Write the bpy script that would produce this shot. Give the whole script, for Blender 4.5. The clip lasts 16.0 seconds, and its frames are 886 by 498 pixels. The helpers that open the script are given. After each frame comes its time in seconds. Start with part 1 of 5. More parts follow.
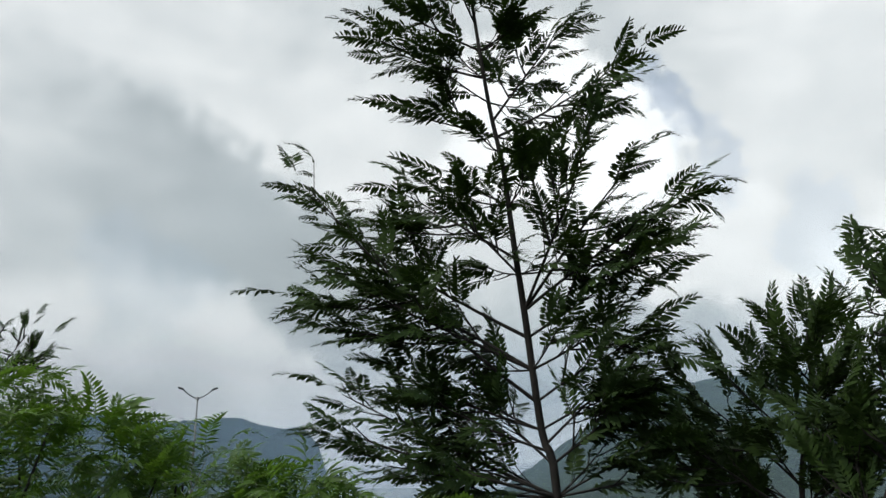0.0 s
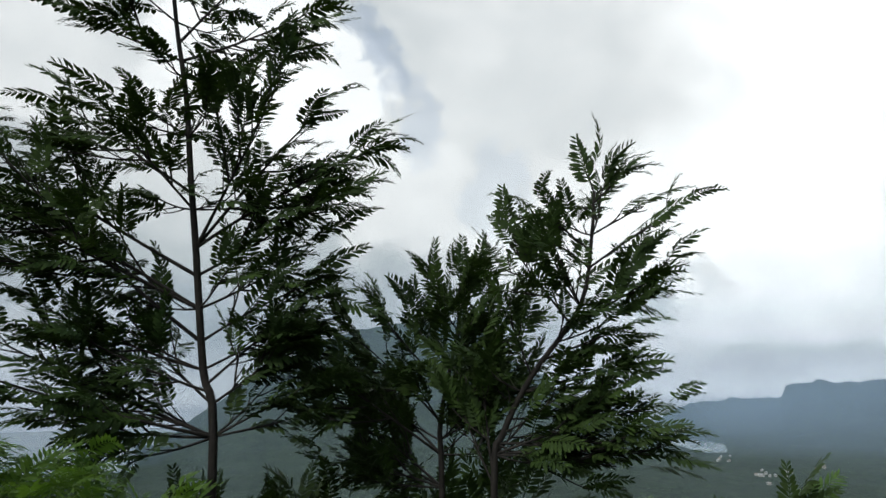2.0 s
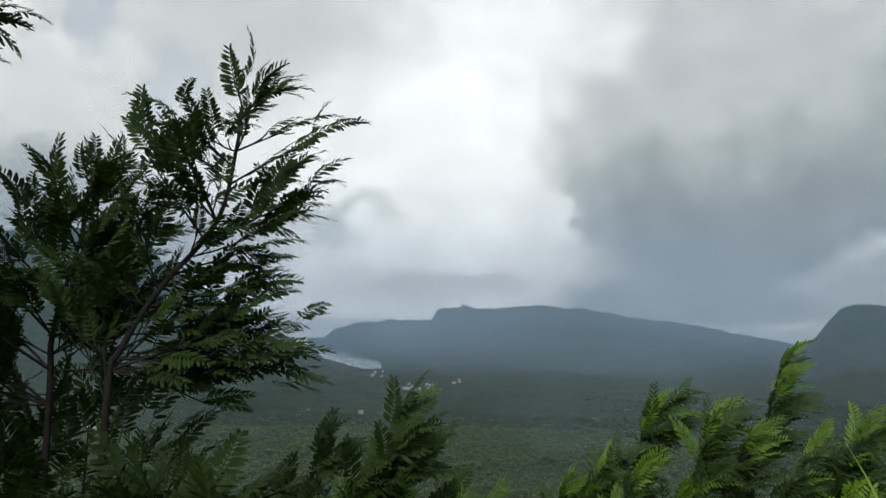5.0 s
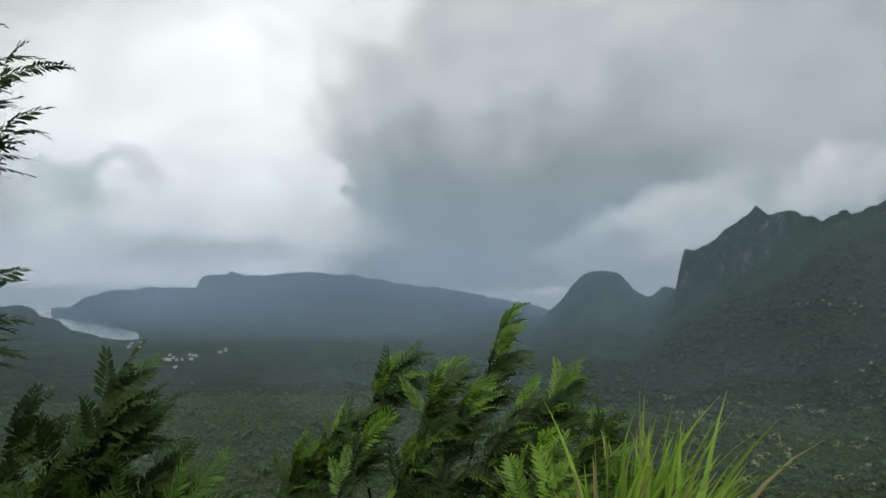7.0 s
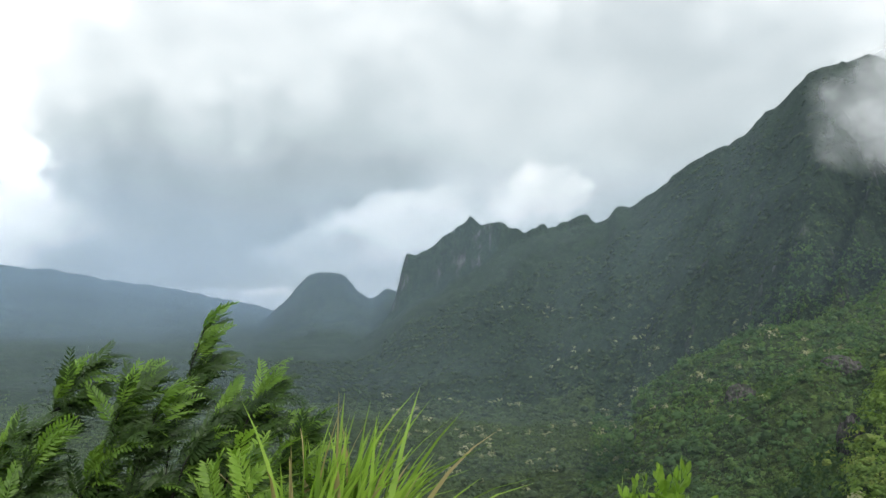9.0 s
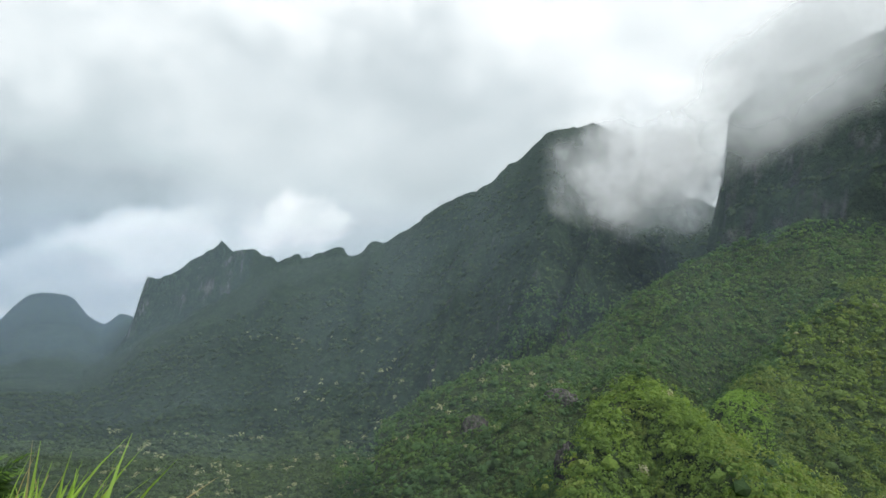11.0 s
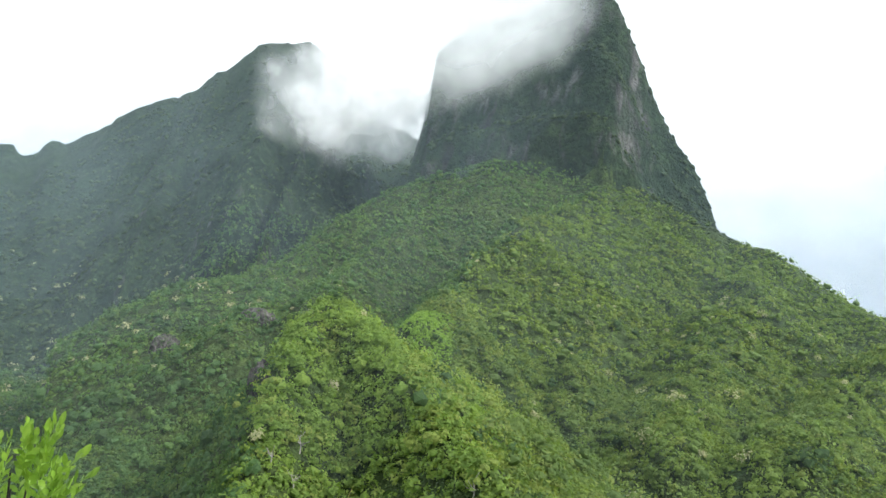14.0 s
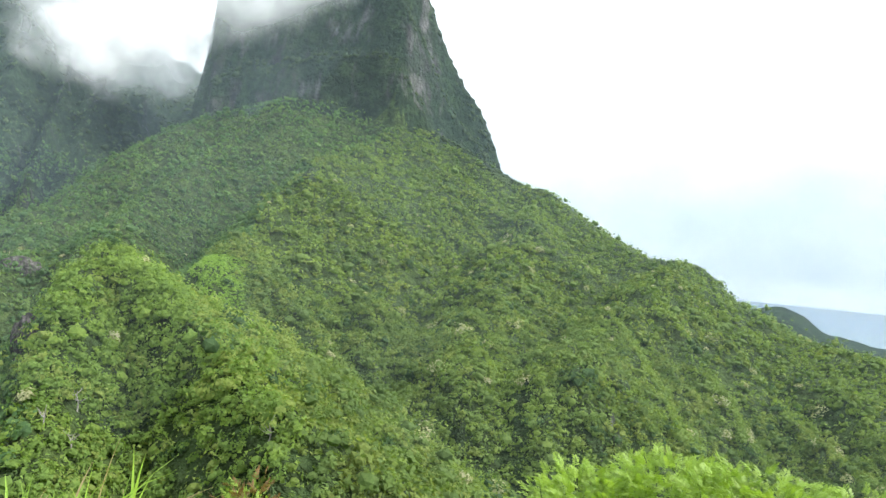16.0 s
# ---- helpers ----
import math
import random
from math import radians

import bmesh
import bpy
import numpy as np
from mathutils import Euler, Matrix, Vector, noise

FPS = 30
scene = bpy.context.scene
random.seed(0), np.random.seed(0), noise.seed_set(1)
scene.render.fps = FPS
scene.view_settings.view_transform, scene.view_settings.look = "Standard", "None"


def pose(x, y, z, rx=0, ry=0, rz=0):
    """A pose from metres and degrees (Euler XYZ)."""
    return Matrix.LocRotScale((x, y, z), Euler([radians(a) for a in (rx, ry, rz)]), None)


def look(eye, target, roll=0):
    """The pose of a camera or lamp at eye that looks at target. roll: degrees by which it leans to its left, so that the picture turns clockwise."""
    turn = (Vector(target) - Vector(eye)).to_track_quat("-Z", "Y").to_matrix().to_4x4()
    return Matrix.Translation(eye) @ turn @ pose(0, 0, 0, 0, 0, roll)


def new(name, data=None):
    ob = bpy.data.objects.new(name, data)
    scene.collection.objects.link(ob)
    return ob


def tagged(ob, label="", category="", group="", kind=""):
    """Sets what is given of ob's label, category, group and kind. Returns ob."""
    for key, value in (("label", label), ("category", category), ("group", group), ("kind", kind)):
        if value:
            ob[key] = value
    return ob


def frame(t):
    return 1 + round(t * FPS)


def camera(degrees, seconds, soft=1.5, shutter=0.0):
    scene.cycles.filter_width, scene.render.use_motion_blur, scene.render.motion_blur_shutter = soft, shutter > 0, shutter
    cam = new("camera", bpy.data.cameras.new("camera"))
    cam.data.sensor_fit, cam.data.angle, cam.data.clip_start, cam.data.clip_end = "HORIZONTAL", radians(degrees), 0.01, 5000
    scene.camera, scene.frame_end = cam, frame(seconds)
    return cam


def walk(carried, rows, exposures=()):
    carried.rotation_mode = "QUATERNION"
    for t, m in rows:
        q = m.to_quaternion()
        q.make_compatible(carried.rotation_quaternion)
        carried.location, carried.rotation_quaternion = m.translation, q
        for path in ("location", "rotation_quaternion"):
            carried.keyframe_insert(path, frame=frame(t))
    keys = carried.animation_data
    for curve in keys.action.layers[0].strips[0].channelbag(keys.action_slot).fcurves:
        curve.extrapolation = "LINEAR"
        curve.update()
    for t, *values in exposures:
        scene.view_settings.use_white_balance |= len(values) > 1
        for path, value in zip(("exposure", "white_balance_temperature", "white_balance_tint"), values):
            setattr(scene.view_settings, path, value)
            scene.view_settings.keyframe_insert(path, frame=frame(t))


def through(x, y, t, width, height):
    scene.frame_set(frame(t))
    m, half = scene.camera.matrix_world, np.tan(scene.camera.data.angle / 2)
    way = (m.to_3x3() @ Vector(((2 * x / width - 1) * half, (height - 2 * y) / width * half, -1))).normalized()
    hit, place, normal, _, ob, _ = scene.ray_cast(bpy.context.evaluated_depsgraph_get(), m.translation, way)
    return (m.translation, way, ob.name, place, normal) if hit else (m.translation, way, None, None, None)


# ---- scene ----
ROWS = [  # seconds, heading (to the left), pitch, roll
    (0.0, 0.00, 15.42, -0.70),
    (0.5, -6.79, 13.91, -0.23),
    (1.0, -12.91, 12.74, -0.44),
    (1.5, -18.52, 11.31, -0.50),
    (2.0, -23.38, 10.73, -0.80),
    (2.5, -27.33, 9.49, -0.15),
    (3.0, -30.93, 7.93, 0.67),
    (3.5, -35.11, 6.95, 1.11),
    (4.0, -39.80, 6.09, 0.90),
    (6.5, -60.09, 2.99, 1.60),
    (7.0, -65.44, 2.46, 1.06),
    (7.5, -71.58, 2.20, 1.02),
    (8.0, -76.59, 1.92, 1.32),
    (8.5, -81.45, 2.24, 2.03),
    (9.0, -86.22, 3.14, 2.30),
    (9.5, -90.92, 3.73, 3.03),
    (10.0, -95.48, 4.12, 3.45),
    (12.5, -114.56, 9.23, 5.58),
    (13.0, -116.18, 8.17, 6.47),
    (13.5, -120.66, 5.79, 6.64),
    (14.0, -127.72, 2.52, 5.91),
    (14.5, -134.38, 0.69, 5.97),
    (15.0, -137.90, 0.28, 5.66),
    (15.5, -139.91, -0.76, 4.90),
    (16.0, -143.80, -0.51, 4.87),
]
# The camera: held at arm's length by somebody who turns on the spot at a lookout, eye 1.6 m up
EYE = 1.6
REACH = 0.25
cam = camera(61.45, 16.0, soft=1.45)


def held(t, yaw, pitch, roll):
    y, p = radians(yaw), radians(pitch)
    step = 0.2 if t > 5 else 0.0  # a half step to the right while turning
    lift = max(0.0, min(1.0, (t - 10.4) / 1.9, (13.5 - t) / 0.9)) * 0.15  # the arm goes up for the peaks
    eye = Vector((-math.sin(y) * REACH + 0.707 * step, math.cos(y) * REACH - 0.707 * step, EYE + lift))
    ahead = Vector((-math.sin(y) * math.cos(p), math.cos(y) * math.cos(p), math.sin(p)))
    return look(eye, eye + ahead * 10, roll)


EXPOSURES = [(0.0, -0.12), (2.0, -0.18), (4.0, -0.36), (6.5, -0.55), (7.5, -0.34), (8.0, -0.1), (9.0, 0.26), (10.0, 0.34), (12.5, 0.12), (13.0, 0.28), (13.5, 0.72), (14.5, 1.36), (16.0, 1.46)]
walk(cam, [(t, held(t, y, p, r)) for t, y, p, r in ROWS], EXPOSURES)


def bearing(b, r, z=0.0):
    """The place r metres away at b degrees clockwise from straight ahead (+y)."""
    return Vector((math.sin(radians(b)) * r, math.cos(radians(b)) * r, z))


def toward(b, el):
    e = radians(el)
    return Vector((math.sin(radians(b)) * math.cos(e), math.cos(radians(b)) * math.cos(e), math.sin(e)))


class Nodes:
    """Short hand for a node tree."""

    def __init__(self, tree):
        self.tree = tree
        tree.nodes.clear()

    def add(self, kind, props=None, **ins):
        n = self.tree.nodes.new(kind)
        for k, v in (props or {}).items():
            setattr(n, k, v)
        for k, v in ins.items():
            key = int(k[1:]) if k[0] == "i" and k[1:].isdigit() else k.replace("_", " ")
            self.put(n, key, v)
        return n

    def put(self, n, key, v):
        if isinstance(v, bpy.types.NodeSocket):
            self.tree.links.new(v, n.inputs[key])
        else:
            n.inputs[key].default_value = v

    def math(self, op, a, b=0.0, c=0.0, clamp=False):
        return self.add("ShaderNodeMath", {"operation": op, "use_clamp": clamp}, i0=a, i1=b, i2=c).outputs[0]

    def vec(self, op, a, b=(0, 0, 0), out=0):
        return self.add("ShaderNodeVectorMath", {"operation": op}, i0=a, i1=b).outputs[out]

    def scale(self, a, s):
        n = self.add("ShaderNodeVectorMath", {"operation": "SCALE"}, i0=a)
        self.put(n, "Scale", s)
        return n.outputs[0]

    def ramp(self, x, a, b, lo=0.0, hi=1.0, smooth=True):
        n = self.add("ShaderNodeMapRange", {"interpolation_type": "SMOOTHSTEP" if smooth else "LINEAR"}, i0=x, i1=a, i2=b, i3=lo, i4=hi)
        return n.outputs[0]

    def noise(self, vector, scale, detail=4.0, rough=0.55, out="Fac", warp=0.0):
        return self.add("ShaderNodeTexNoise", None, Vector=vector, Scale=scale, Detail=detail, Roughness=rough, Distortion=warp).outputs[out]

    def mix(self, f, a, b, kind="MIX"):
        n = self.add("ShaderNodeMix", {"data_type": "RGBA", "blend_type": kind})
        self.put(n, 0, f), self.put(n, 6, a), self.put(n, 7, b)
        return n.outputs[2]


# The cloud cover, from back to front: bearing, elevation, half width, half height (degrees), tilt, brightness, softness of the rim
CLOUD_BANKS = (
    (45, 14, 21, 17, 0, 1.42, 0.7), (88, 24, 22, 8, 0, 0.92, 0.8), (118, 24, 18, 11, 0, 0.88, 0.8), (175, 22, 38, 30, 0, 0.62, 0.6),
    (-18, 5, 16, 6, 0, 0.96, 0.8), (-17, 25, 20, 7, -12, 0.90, 0.8), (-14, 16.5, 20, 5.5, -24, 0.56, 0.45), (0, 9, 9, 4, -20, 0.59, 0.7),
    (31, 23, 12, 10, 0, 0.92, 0.8), (9, 23.5, 10, 9.5, 0, 1.18, 0.16), (21, 14.5, 6.5, 6.0, 0, 1.06, 0.22), (3, 15, 8, 6, -30, 0.83, 0.8), (16, 9.5, 9, 3.4, -8, 0.62, 0.7), (27, 5.5, 8, 3, 0, 0.80, 0.8),
    (49, 5.5, 6.5, 4.0, 8, 1.48, 0.4), (48, 1.9, 6, 0.9, 0, 0.92, 0.8), (41, 7.0, 3.6, 0.9, 6, 1.12, 0.8),
    (77, 11.5, 20.5, 12.5, 0, 0.80, 0.2), (101, 13.5, 13, 8, 0, 0.60, 0.9), (86, 12.5, 12, 5, 0, 0.67, 0.9), (72, 7.4, 13.5, 6.6, 10, 0.50, 0.6), (69, 5.0, 7, 3.0, 0, 0.42, 0.9), (76, 8.8, 6, 2.2, -6, 0.42, 0.9),
    (65, 0.6, 8, 2.0, 0, 0.46, 0.7), (56.5, 8.2, 2.0, 2.4, 0, 1.34, 0.5), (81.3, 4.0, 4.6, 2.2, 12, 0.96, 0.8), (76.5, 2.6, 4.0, 1.1, 4, 0.70, 0.9), (92.6, 6.6, 2.6, 1.7, 0, 0.96, 0.9), (73.5, -1.3, 2.4, 0.7, 4, 1.07, 0.7),
)


def make_sky():
    world = bpy.data.worlds.new("sky")
    world.use_nodes = True
    scene.world = world
    n = Nodes(world.node_tree)
    way = n.add("ShaderNodeTexCoord").outputs["Generated"]
    x, y, z = n.add("ShaderNodeSeparateXYZ", None, i0=way).outputs
    turn = n.math("MULTIPLY", n.math("ARCTAN2", x, y), 57.2958)
    rise = n.math("MULTIPLY", n.math("ARCSINE", z), 57.2958)
    # billowing rims: coarse swells and finer curls push every bank's outline about
    big = n.vec("SUBTRACT", n.noise(way, 4.2, 3, 0.5, "Color"), (0.5, 0.5, 0.5))
    curl = n.vec("SUBTRACT", n.noise(way, 15.0, 7, 0.6, "Color"), (0.5, 0.5, 0.5))
    push = n.vec("ADD", n.scale(big, 13.0), n.scale(curl, 8.0))
    px, pz, _ = n.add("ShaderNodeSeparateXYZ", None, i0=push).outputs
    low = n.ramp(rise, 0, 9, 0.22, 1.0)
    turn = n.math("MULTIPLY_ADD", px, low, turn)
    rise = n.math("MULTIPLY_ADD", pz, low, rise)
    light = 0.74
    for b, el, wide, high, tilt, value, soft in CLOUD_BANKS:
        u, v = n.math("SUBTRACT", turn, b), n.math("SUBTRACT", rise, el)
        c, s = math.cos(radians(tilt)), math.sin(radians(tilt))
        a = n.math("MULTIPLY_ADD", u, c / wide, n.math("MULTIPLY", v, s / wide))
        d = n.math("MULTIPLY_ADD", u, -s / high, n.math("MULTIPLY", v, c / high))
        far = n.math("MULTIPLY_ADD", a, a, n.math("MULTIPLY", d, d))
        here = n.ramp(far, (1 + soft * 0.6) ** 2, max(0.0, 1 - soft) ** 2)
        m = n.add("ShaderNodeMix", {"data_type": "FLOAT"})
        n.put(m, 0, here), n.put(m, 2, light), n.put(m, 3, value)
        light = m.outputs[0]
    wisps = n.noise(n.vec("MULTIPLY", way, (1, 1, 1.8)), 7.0, 9, 0.6, warp=0.3)
    light = n.math("MULTIPLY", light, n.math("MULTIPLY_ADD", wisps, 0.62, 0.69))
    cloud = n.mix(n.ramp(light, 0.4, 1.05), (0.84, 0.95, 1.0, 1), (0.955, 0.99, 0.995, 1))
    cloud = n.mix(1.0, cloud, n.add("ShaderNodeCombineColor", None, i0=light, i1=light, i2=light).outputs[0], "MULTIPLY")
    air = n.add("ShaderNodeTexSky", {"sky_type": "NISHITA", "sun_disc": False, "sun_elevation": radians(42), "sun_rotation": radians(242), "air_density": 1.2, "dust_density": 2.0})
    blue = n.mix(1.0, air.outputs[0], (0.145, 0.145, 0.145, 1), "MULTIPLY")
    cover = 0.96
    for b, el, wide, high, tilt, thin in ((17.5, 27.5, 1.5, 3.6, 24, 0.5), (21.5, 22.5, 1.2, 3.2, 30, 0.3), (39, 6.6, 3.4, 0.8, 6, 0.35), (29, 15, 1.6, 4.5, 10, 0.22), (-22, 13, 5, 3.5, -30, 0.2)):
        # thin places where the blue shows beside the cumulus
        u, v = n.math("SUBTRACT", turn, b), n.math("SUBTRACT", rise, el)
        c, s = math.cos(radians(tilt)), math.sin(radians(tilt))
        a = n.math("MULTIPLY_ADD", u, c / wide, n.math("MULTIPLY", v, s / wide))
        d = n.math("MULTIPLY_ADD", u, -s / high, n.math("MULTIPLY", v, c / high))
        cover = n.math("SUBTRACT", cover, n.ramp(n.math("MULTIPLY_ADD", a, a, n.math("MULTIPLY", d, d)), 2.2, 0.1, 0.0, thin), clamp=True)
    sky = n.mix(cover, blue, cloud)
    # pale air low over the sea, from the horizon downwards the sea itself
    open_sea = n.ramp(turn, 60, 50)
    sky = n.mix(n.math("MULTIPLY", n.ramp(z, 0.075, -0.006, 0.0, 0.7), open_sea), sky, (1.12, 1.20, 1.27, 1))
    sky = n.mix(n.ramp(z, -0.004, -0.022), sky, (0.66, 0.72, 0.78, 1))
    back = n.add("ShaderNodeBackground", None, Color=sky, Strength=1.08)
    n.add("ShaderNodeOutputWorld", None, Surface=back.outputs[0])


make_sky()
sun = new("sun", bpy.data.lights.new("sun", "SUN"))
sun.data.energy, sun.data.angle, sun.data.color = 2.4, radians(9), (1.0, 0.96, 0.9)
sun.matrix_world = look(toward(242, 42) * 100, (0, 0, 0))


def material(name):
    m = bpy.data.materials.new(name)
    m.use_nodes = True
    return m, Nodes(m.node_tree)


def finish(n, colour, rough=0.7, bump=None, strength=0.3, distance=0.05, through=0.0, spec=0.3):
    """A surface; through: how much light passes a leaf."""
    b = n.add("ShaderNodeBsdfPrincipled", None, Base_Color=colour, Roughness=rough)
    b.inputs["Specular IOR Level"].default_value = spec
    if bump is not None:
        n.put(b, "Normal", n.add("ShaderNodeBump", None, Height=bump, Strength=strength, Distance=distance).outputs[0])
    out = b.outputs[0]
    if through:
        t = n.add("ShaderNodeBsdfTranslucent", None, Color=n.mix(1.0, colour, (1.6, 1.7, 0.7, 1), "MULTIPLY"))
        out = n.add("ShaderNodeMixShader", None, i0=through, i1=out, i2=t.outputs[0]).outputs[0]
    n.add("ShaderNodeOutputMaterial", None, Surface=out)


def leaf_material(name, dark, light, tip=None, rough=0.45, through=0.35, scale=9.0, spec=0.25):
    m, n = material(name)
    p = n.add("ShaderNodeTexCoord").outputs["Object"]
    own = n.add("ShaderNodeObjectInfo").outputs["Random"]
    isle = n.add("ShaderNodeNewGeometry").outputs["Random Per Island"]
    f = n.math("ADD", n.math("MULTIPLY", own, 0.5), n.math("MULTIPLY", isle, 0.5))
    col = n.mix(f, (*dark, 1), (*light, 1))
    col = n.mix(n.ramp(n.noise(p, scale, 4), 0.4, 0.75, 0.0, 0.5), col, (*(tip or light), 1))
    finish(n, col, rough, n.noise(p, scale * 12, 2), 0.2, 0.004, through, spec)
    return m


def crown_material(name, dark, light, pale=None, share=0.03):
    m, n = material(name)
    geo = n.add("ShaderNodeNewGeometry")
    isle, p = geo.outputs["Random Per Island"], geo.outputs["Position"]
    own = n.ramp(n.noise(p, 0.17, 2, 0.6), 0.32, 0.68)
    col = n.mix(n.math("MULTIPLY_ADD", own, 0.34, n.math("MULTIPLY_ADD", n.math("FRACT", n.math("MULTIPLY", isle, 7.3)), 0.30, 0.16)), (*dark, 1), (*light, 1))
    col = n.mix(n.ramp(n.noise(p, 0.012, 4), 0.35, 0.68, 0.0, 0.75), col, (*light, 1))
    col = n.mix(n.ramp(n.noise(p, 1.5, 4, 0.7), 0.42, 0.64, 0.0, 0.40), col, (dark[0] * 0.6, dark[1] * 0.65, dark[2] * 0.65, 1))
    if pale:
        col = n.mix(n.ramp(isle, 1 - share, 1 - share * 0.6, 0.0, 0.9), col, (*pale, 1))
    col = n.mix(1.0, col, (1.28, 1.13, 1.20, 1), "MULTIPLY")
    finish(n, col, 0.75, n.noise(p, 2.6, 5, 0.7), 0.5, 0.5, 0.38, 0.12)
    return m


def bark_material(name, dark, light):
    m, n = material(name)
    p = n.add("ShaderNodeTexCoord").outputs["Object"]
    s = n.vec("MULTIPLY", p, (1, 1, 0.25))
    col = n.mix(n.ramp(n.noise(s, 60, 6, 0.65), 0.35, 0.7), (*dark, 1), (*light, 1))
    col = n.mix(n.ramp(n.noise(p, 9, 3), 0.5, 0.7, 0.0, 0.6), col, (light[0] * 1.3, light[1] * 1.3, light[2] * 1.2, 1))
    finish(n, col, 0.85, n.noise(s, 90, 5), 0.5, 0.004)
    return m


def land_material(name="wooded_land", lush=False):
    """Forest floor and far canopy, bare rock where the land stands steep. lush: brighter undergrowth."""
    m, n = material(name)
    geo = n.add("ShaderNodeNewGeometry")
    p = geo.outputs["Position"]
    up = n.add("ShaderNodeSeparateXYZ", None, i0=geo.outputs["True Normal"]).outputs[2]
    big, mid, fine = n.noise(p, 0.006, 5), n.noise(p, 0.045, 5, 0.6), n.noise(p, 0.16, 4, 0.7)
    # greens kept dark: cloud shade on the far slopes is put in
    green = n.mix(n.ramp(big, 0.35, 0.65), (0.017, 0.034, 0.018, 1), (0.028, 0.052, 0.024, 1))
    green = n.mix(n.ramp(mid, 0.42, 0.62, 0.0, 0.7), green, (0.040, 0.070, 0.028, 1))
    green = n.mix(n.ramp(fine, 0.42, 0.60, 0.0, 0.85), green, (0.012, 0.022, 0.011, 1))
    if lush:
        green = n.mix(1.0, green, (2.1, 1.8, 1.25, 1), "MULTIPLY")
    streak = n.vec("MULTIPLY", p, (0.036, 0.036, 0.009))
    rocky = n.noise(streak, 1.0, 6, 0.65)
    rock = n.mix(n.ramp(rocky, 0.38, 0.64), (0.038, 0.038, 0.038, 1), (0.155, 0.15, 0.145, 1))
    rock = n.mix(n.ramp(n.noise(p, 0.03, 4), 0.55, 0.7, 0.0, 0.4), rock, (0.14, 0.115, 0.10, 1))
    bare = n.math("MULTIPLY", n.ramp(up, 0.47, 0.27), n.ramp(n.noise(n.vec("MULTIPLY", p, (1, 1, 0.45)), 0.012, 7, 0.66), 0.515, 0.60))
    bare = n.math("MULTIPLY", bare, n.ramp(n.noise(n.vec("MULTIPLY", p, (1, 1, 0.3)), 0.07, 4, 0.6), 0.42, 0.58, 0.2, 1.0))
    col = n.mix(bare, green, rock)
    finish(n, col, 0.85, n.math("ADD", n.math("ADD", n.math("MULTIPLY", mid, 0.7), fine), n.math("MULTIPLY", n.noise(n.vec("MULTIPLY", p, (0.016, 0.016, 0.005)), 1.0, 5, 0.6), 3.0)), 1.0, 10.0, 0.0, 0.1)
    return m


def water_material():
    m, n = material("lagoon_water")
    p = n.add("ShaderNodeNewGeometry").outputs["Position"]
    col = n.mix(n.ramp(n.noise(p, 0.002, 3), 0.4, 0.6), (0.05, 0.10, 0.12, 1), (0.08, 0.15, 0.16, 1))
    finish(n, col, 0.18, n.noise(p, 0.06, 4), 0.25, 1.0, 0.0, 0.5)
    return m


def plain_material(name, colour, rough=0.6, scale=8.0, metal=0.0):
    m, n = material(name)
    p = n.add("ShaderNodeTexCoord").outputs["Object"]
    col = n.mix(n.ramp(n.noise(p, scale, 5), 0.35, 0.7, 0.0, 0.35), (*colour, 1), tuple(c * 0.6 for c in colour) + (1,))
    b = n.add("ShaderNodeBsdfPrincipled", None, Base_Color=col, Roughness=rough, Metallic=metal)
    n.add("ShaderNodeOutputMaterial", None, Surface=b.outputs[0])
    return m


def mist_material(name, colour, reach=None, thick=0.5, scale=0.004, calm=0.0, core=0.25):
    """Thin drifting water vapour: mostly clear, patchy, with soft rims. reach: half sizes within which it fades out."""
    m, n = material(name)
    p = n.add("ShaderNodeTexCoord").outputs["Object"]
    a = n.ramp(n.noise(p, scale, 6, 0.6), 0.25, 0.7, thick * 0.6, thick)
    if reach:
        q = n.vec("DIVIDE", p, reach)
        far = n.vec("LENGTH", n.vec("ADD", q, n.scale(n.vec("SUBTRACT", n.noise(p, scale * 1.5, 5, 0.5, "Color"), (0.5, 0.5, 0.5)), 1.0 - 0.6 * calm)), out=1)
        wisps = n.ramp(n.noise(p, scale * 1.3, 5, 0.5, warp=0.15), 0.36, 0.60, 0.45 + 0.5 * calm, 1.0)
        a = n.math("MULTIPLY", n.math("MULTIPLY", n.ramp(far, 1.0, core), wisps), thick)
    body = n.add("ShaderNodeBsdfDiffuse", None, Color=(*colour, 1))
    thru = n.add("ShaderNodeBsdfTranslucent", None, Color=(*colour, 1))
    both = n.add("ShaderNodeAddShader", None, i0=body.outputs[0], i1=thru.outputs[0]) if reach else body
    clear = n.add("ShaderNodeBsdfTransparent")
    mixed = n.add("ShaderNodeMixShader", None, i0=a, i1=clear.outputs[0], i2=both.outputs[0])
    n.add("ShaderNodeOutputMaterial", None, Surface=mixed.outputs[0])
    return m


def rock_material():
    m, n = material("dark_basalt")
    p = n.add("ShaderNodeNewGeometry").outputs["Position"]
    s = n.vec("MULTIPLY", p, (1, 1, 0.25))
    col = n.mix(n.ramp(n.noise(s, 0.35, 6, 0.65), 0.35, 0.7), (0.025, 0.025, 0.027, 1), (0.14, 0.13, 0.12, 1))
    col = n.mix(n.ramp(n.noise(p, 0.5, 4), 0.52, 0.62), col, (0.045, 0.075, 0.03, 1))
    finish(n, col, 0.85, n.noise(s, 0.9, 6, 0.65), 1.0, 1.2, 0.0, 0.2)
    return m


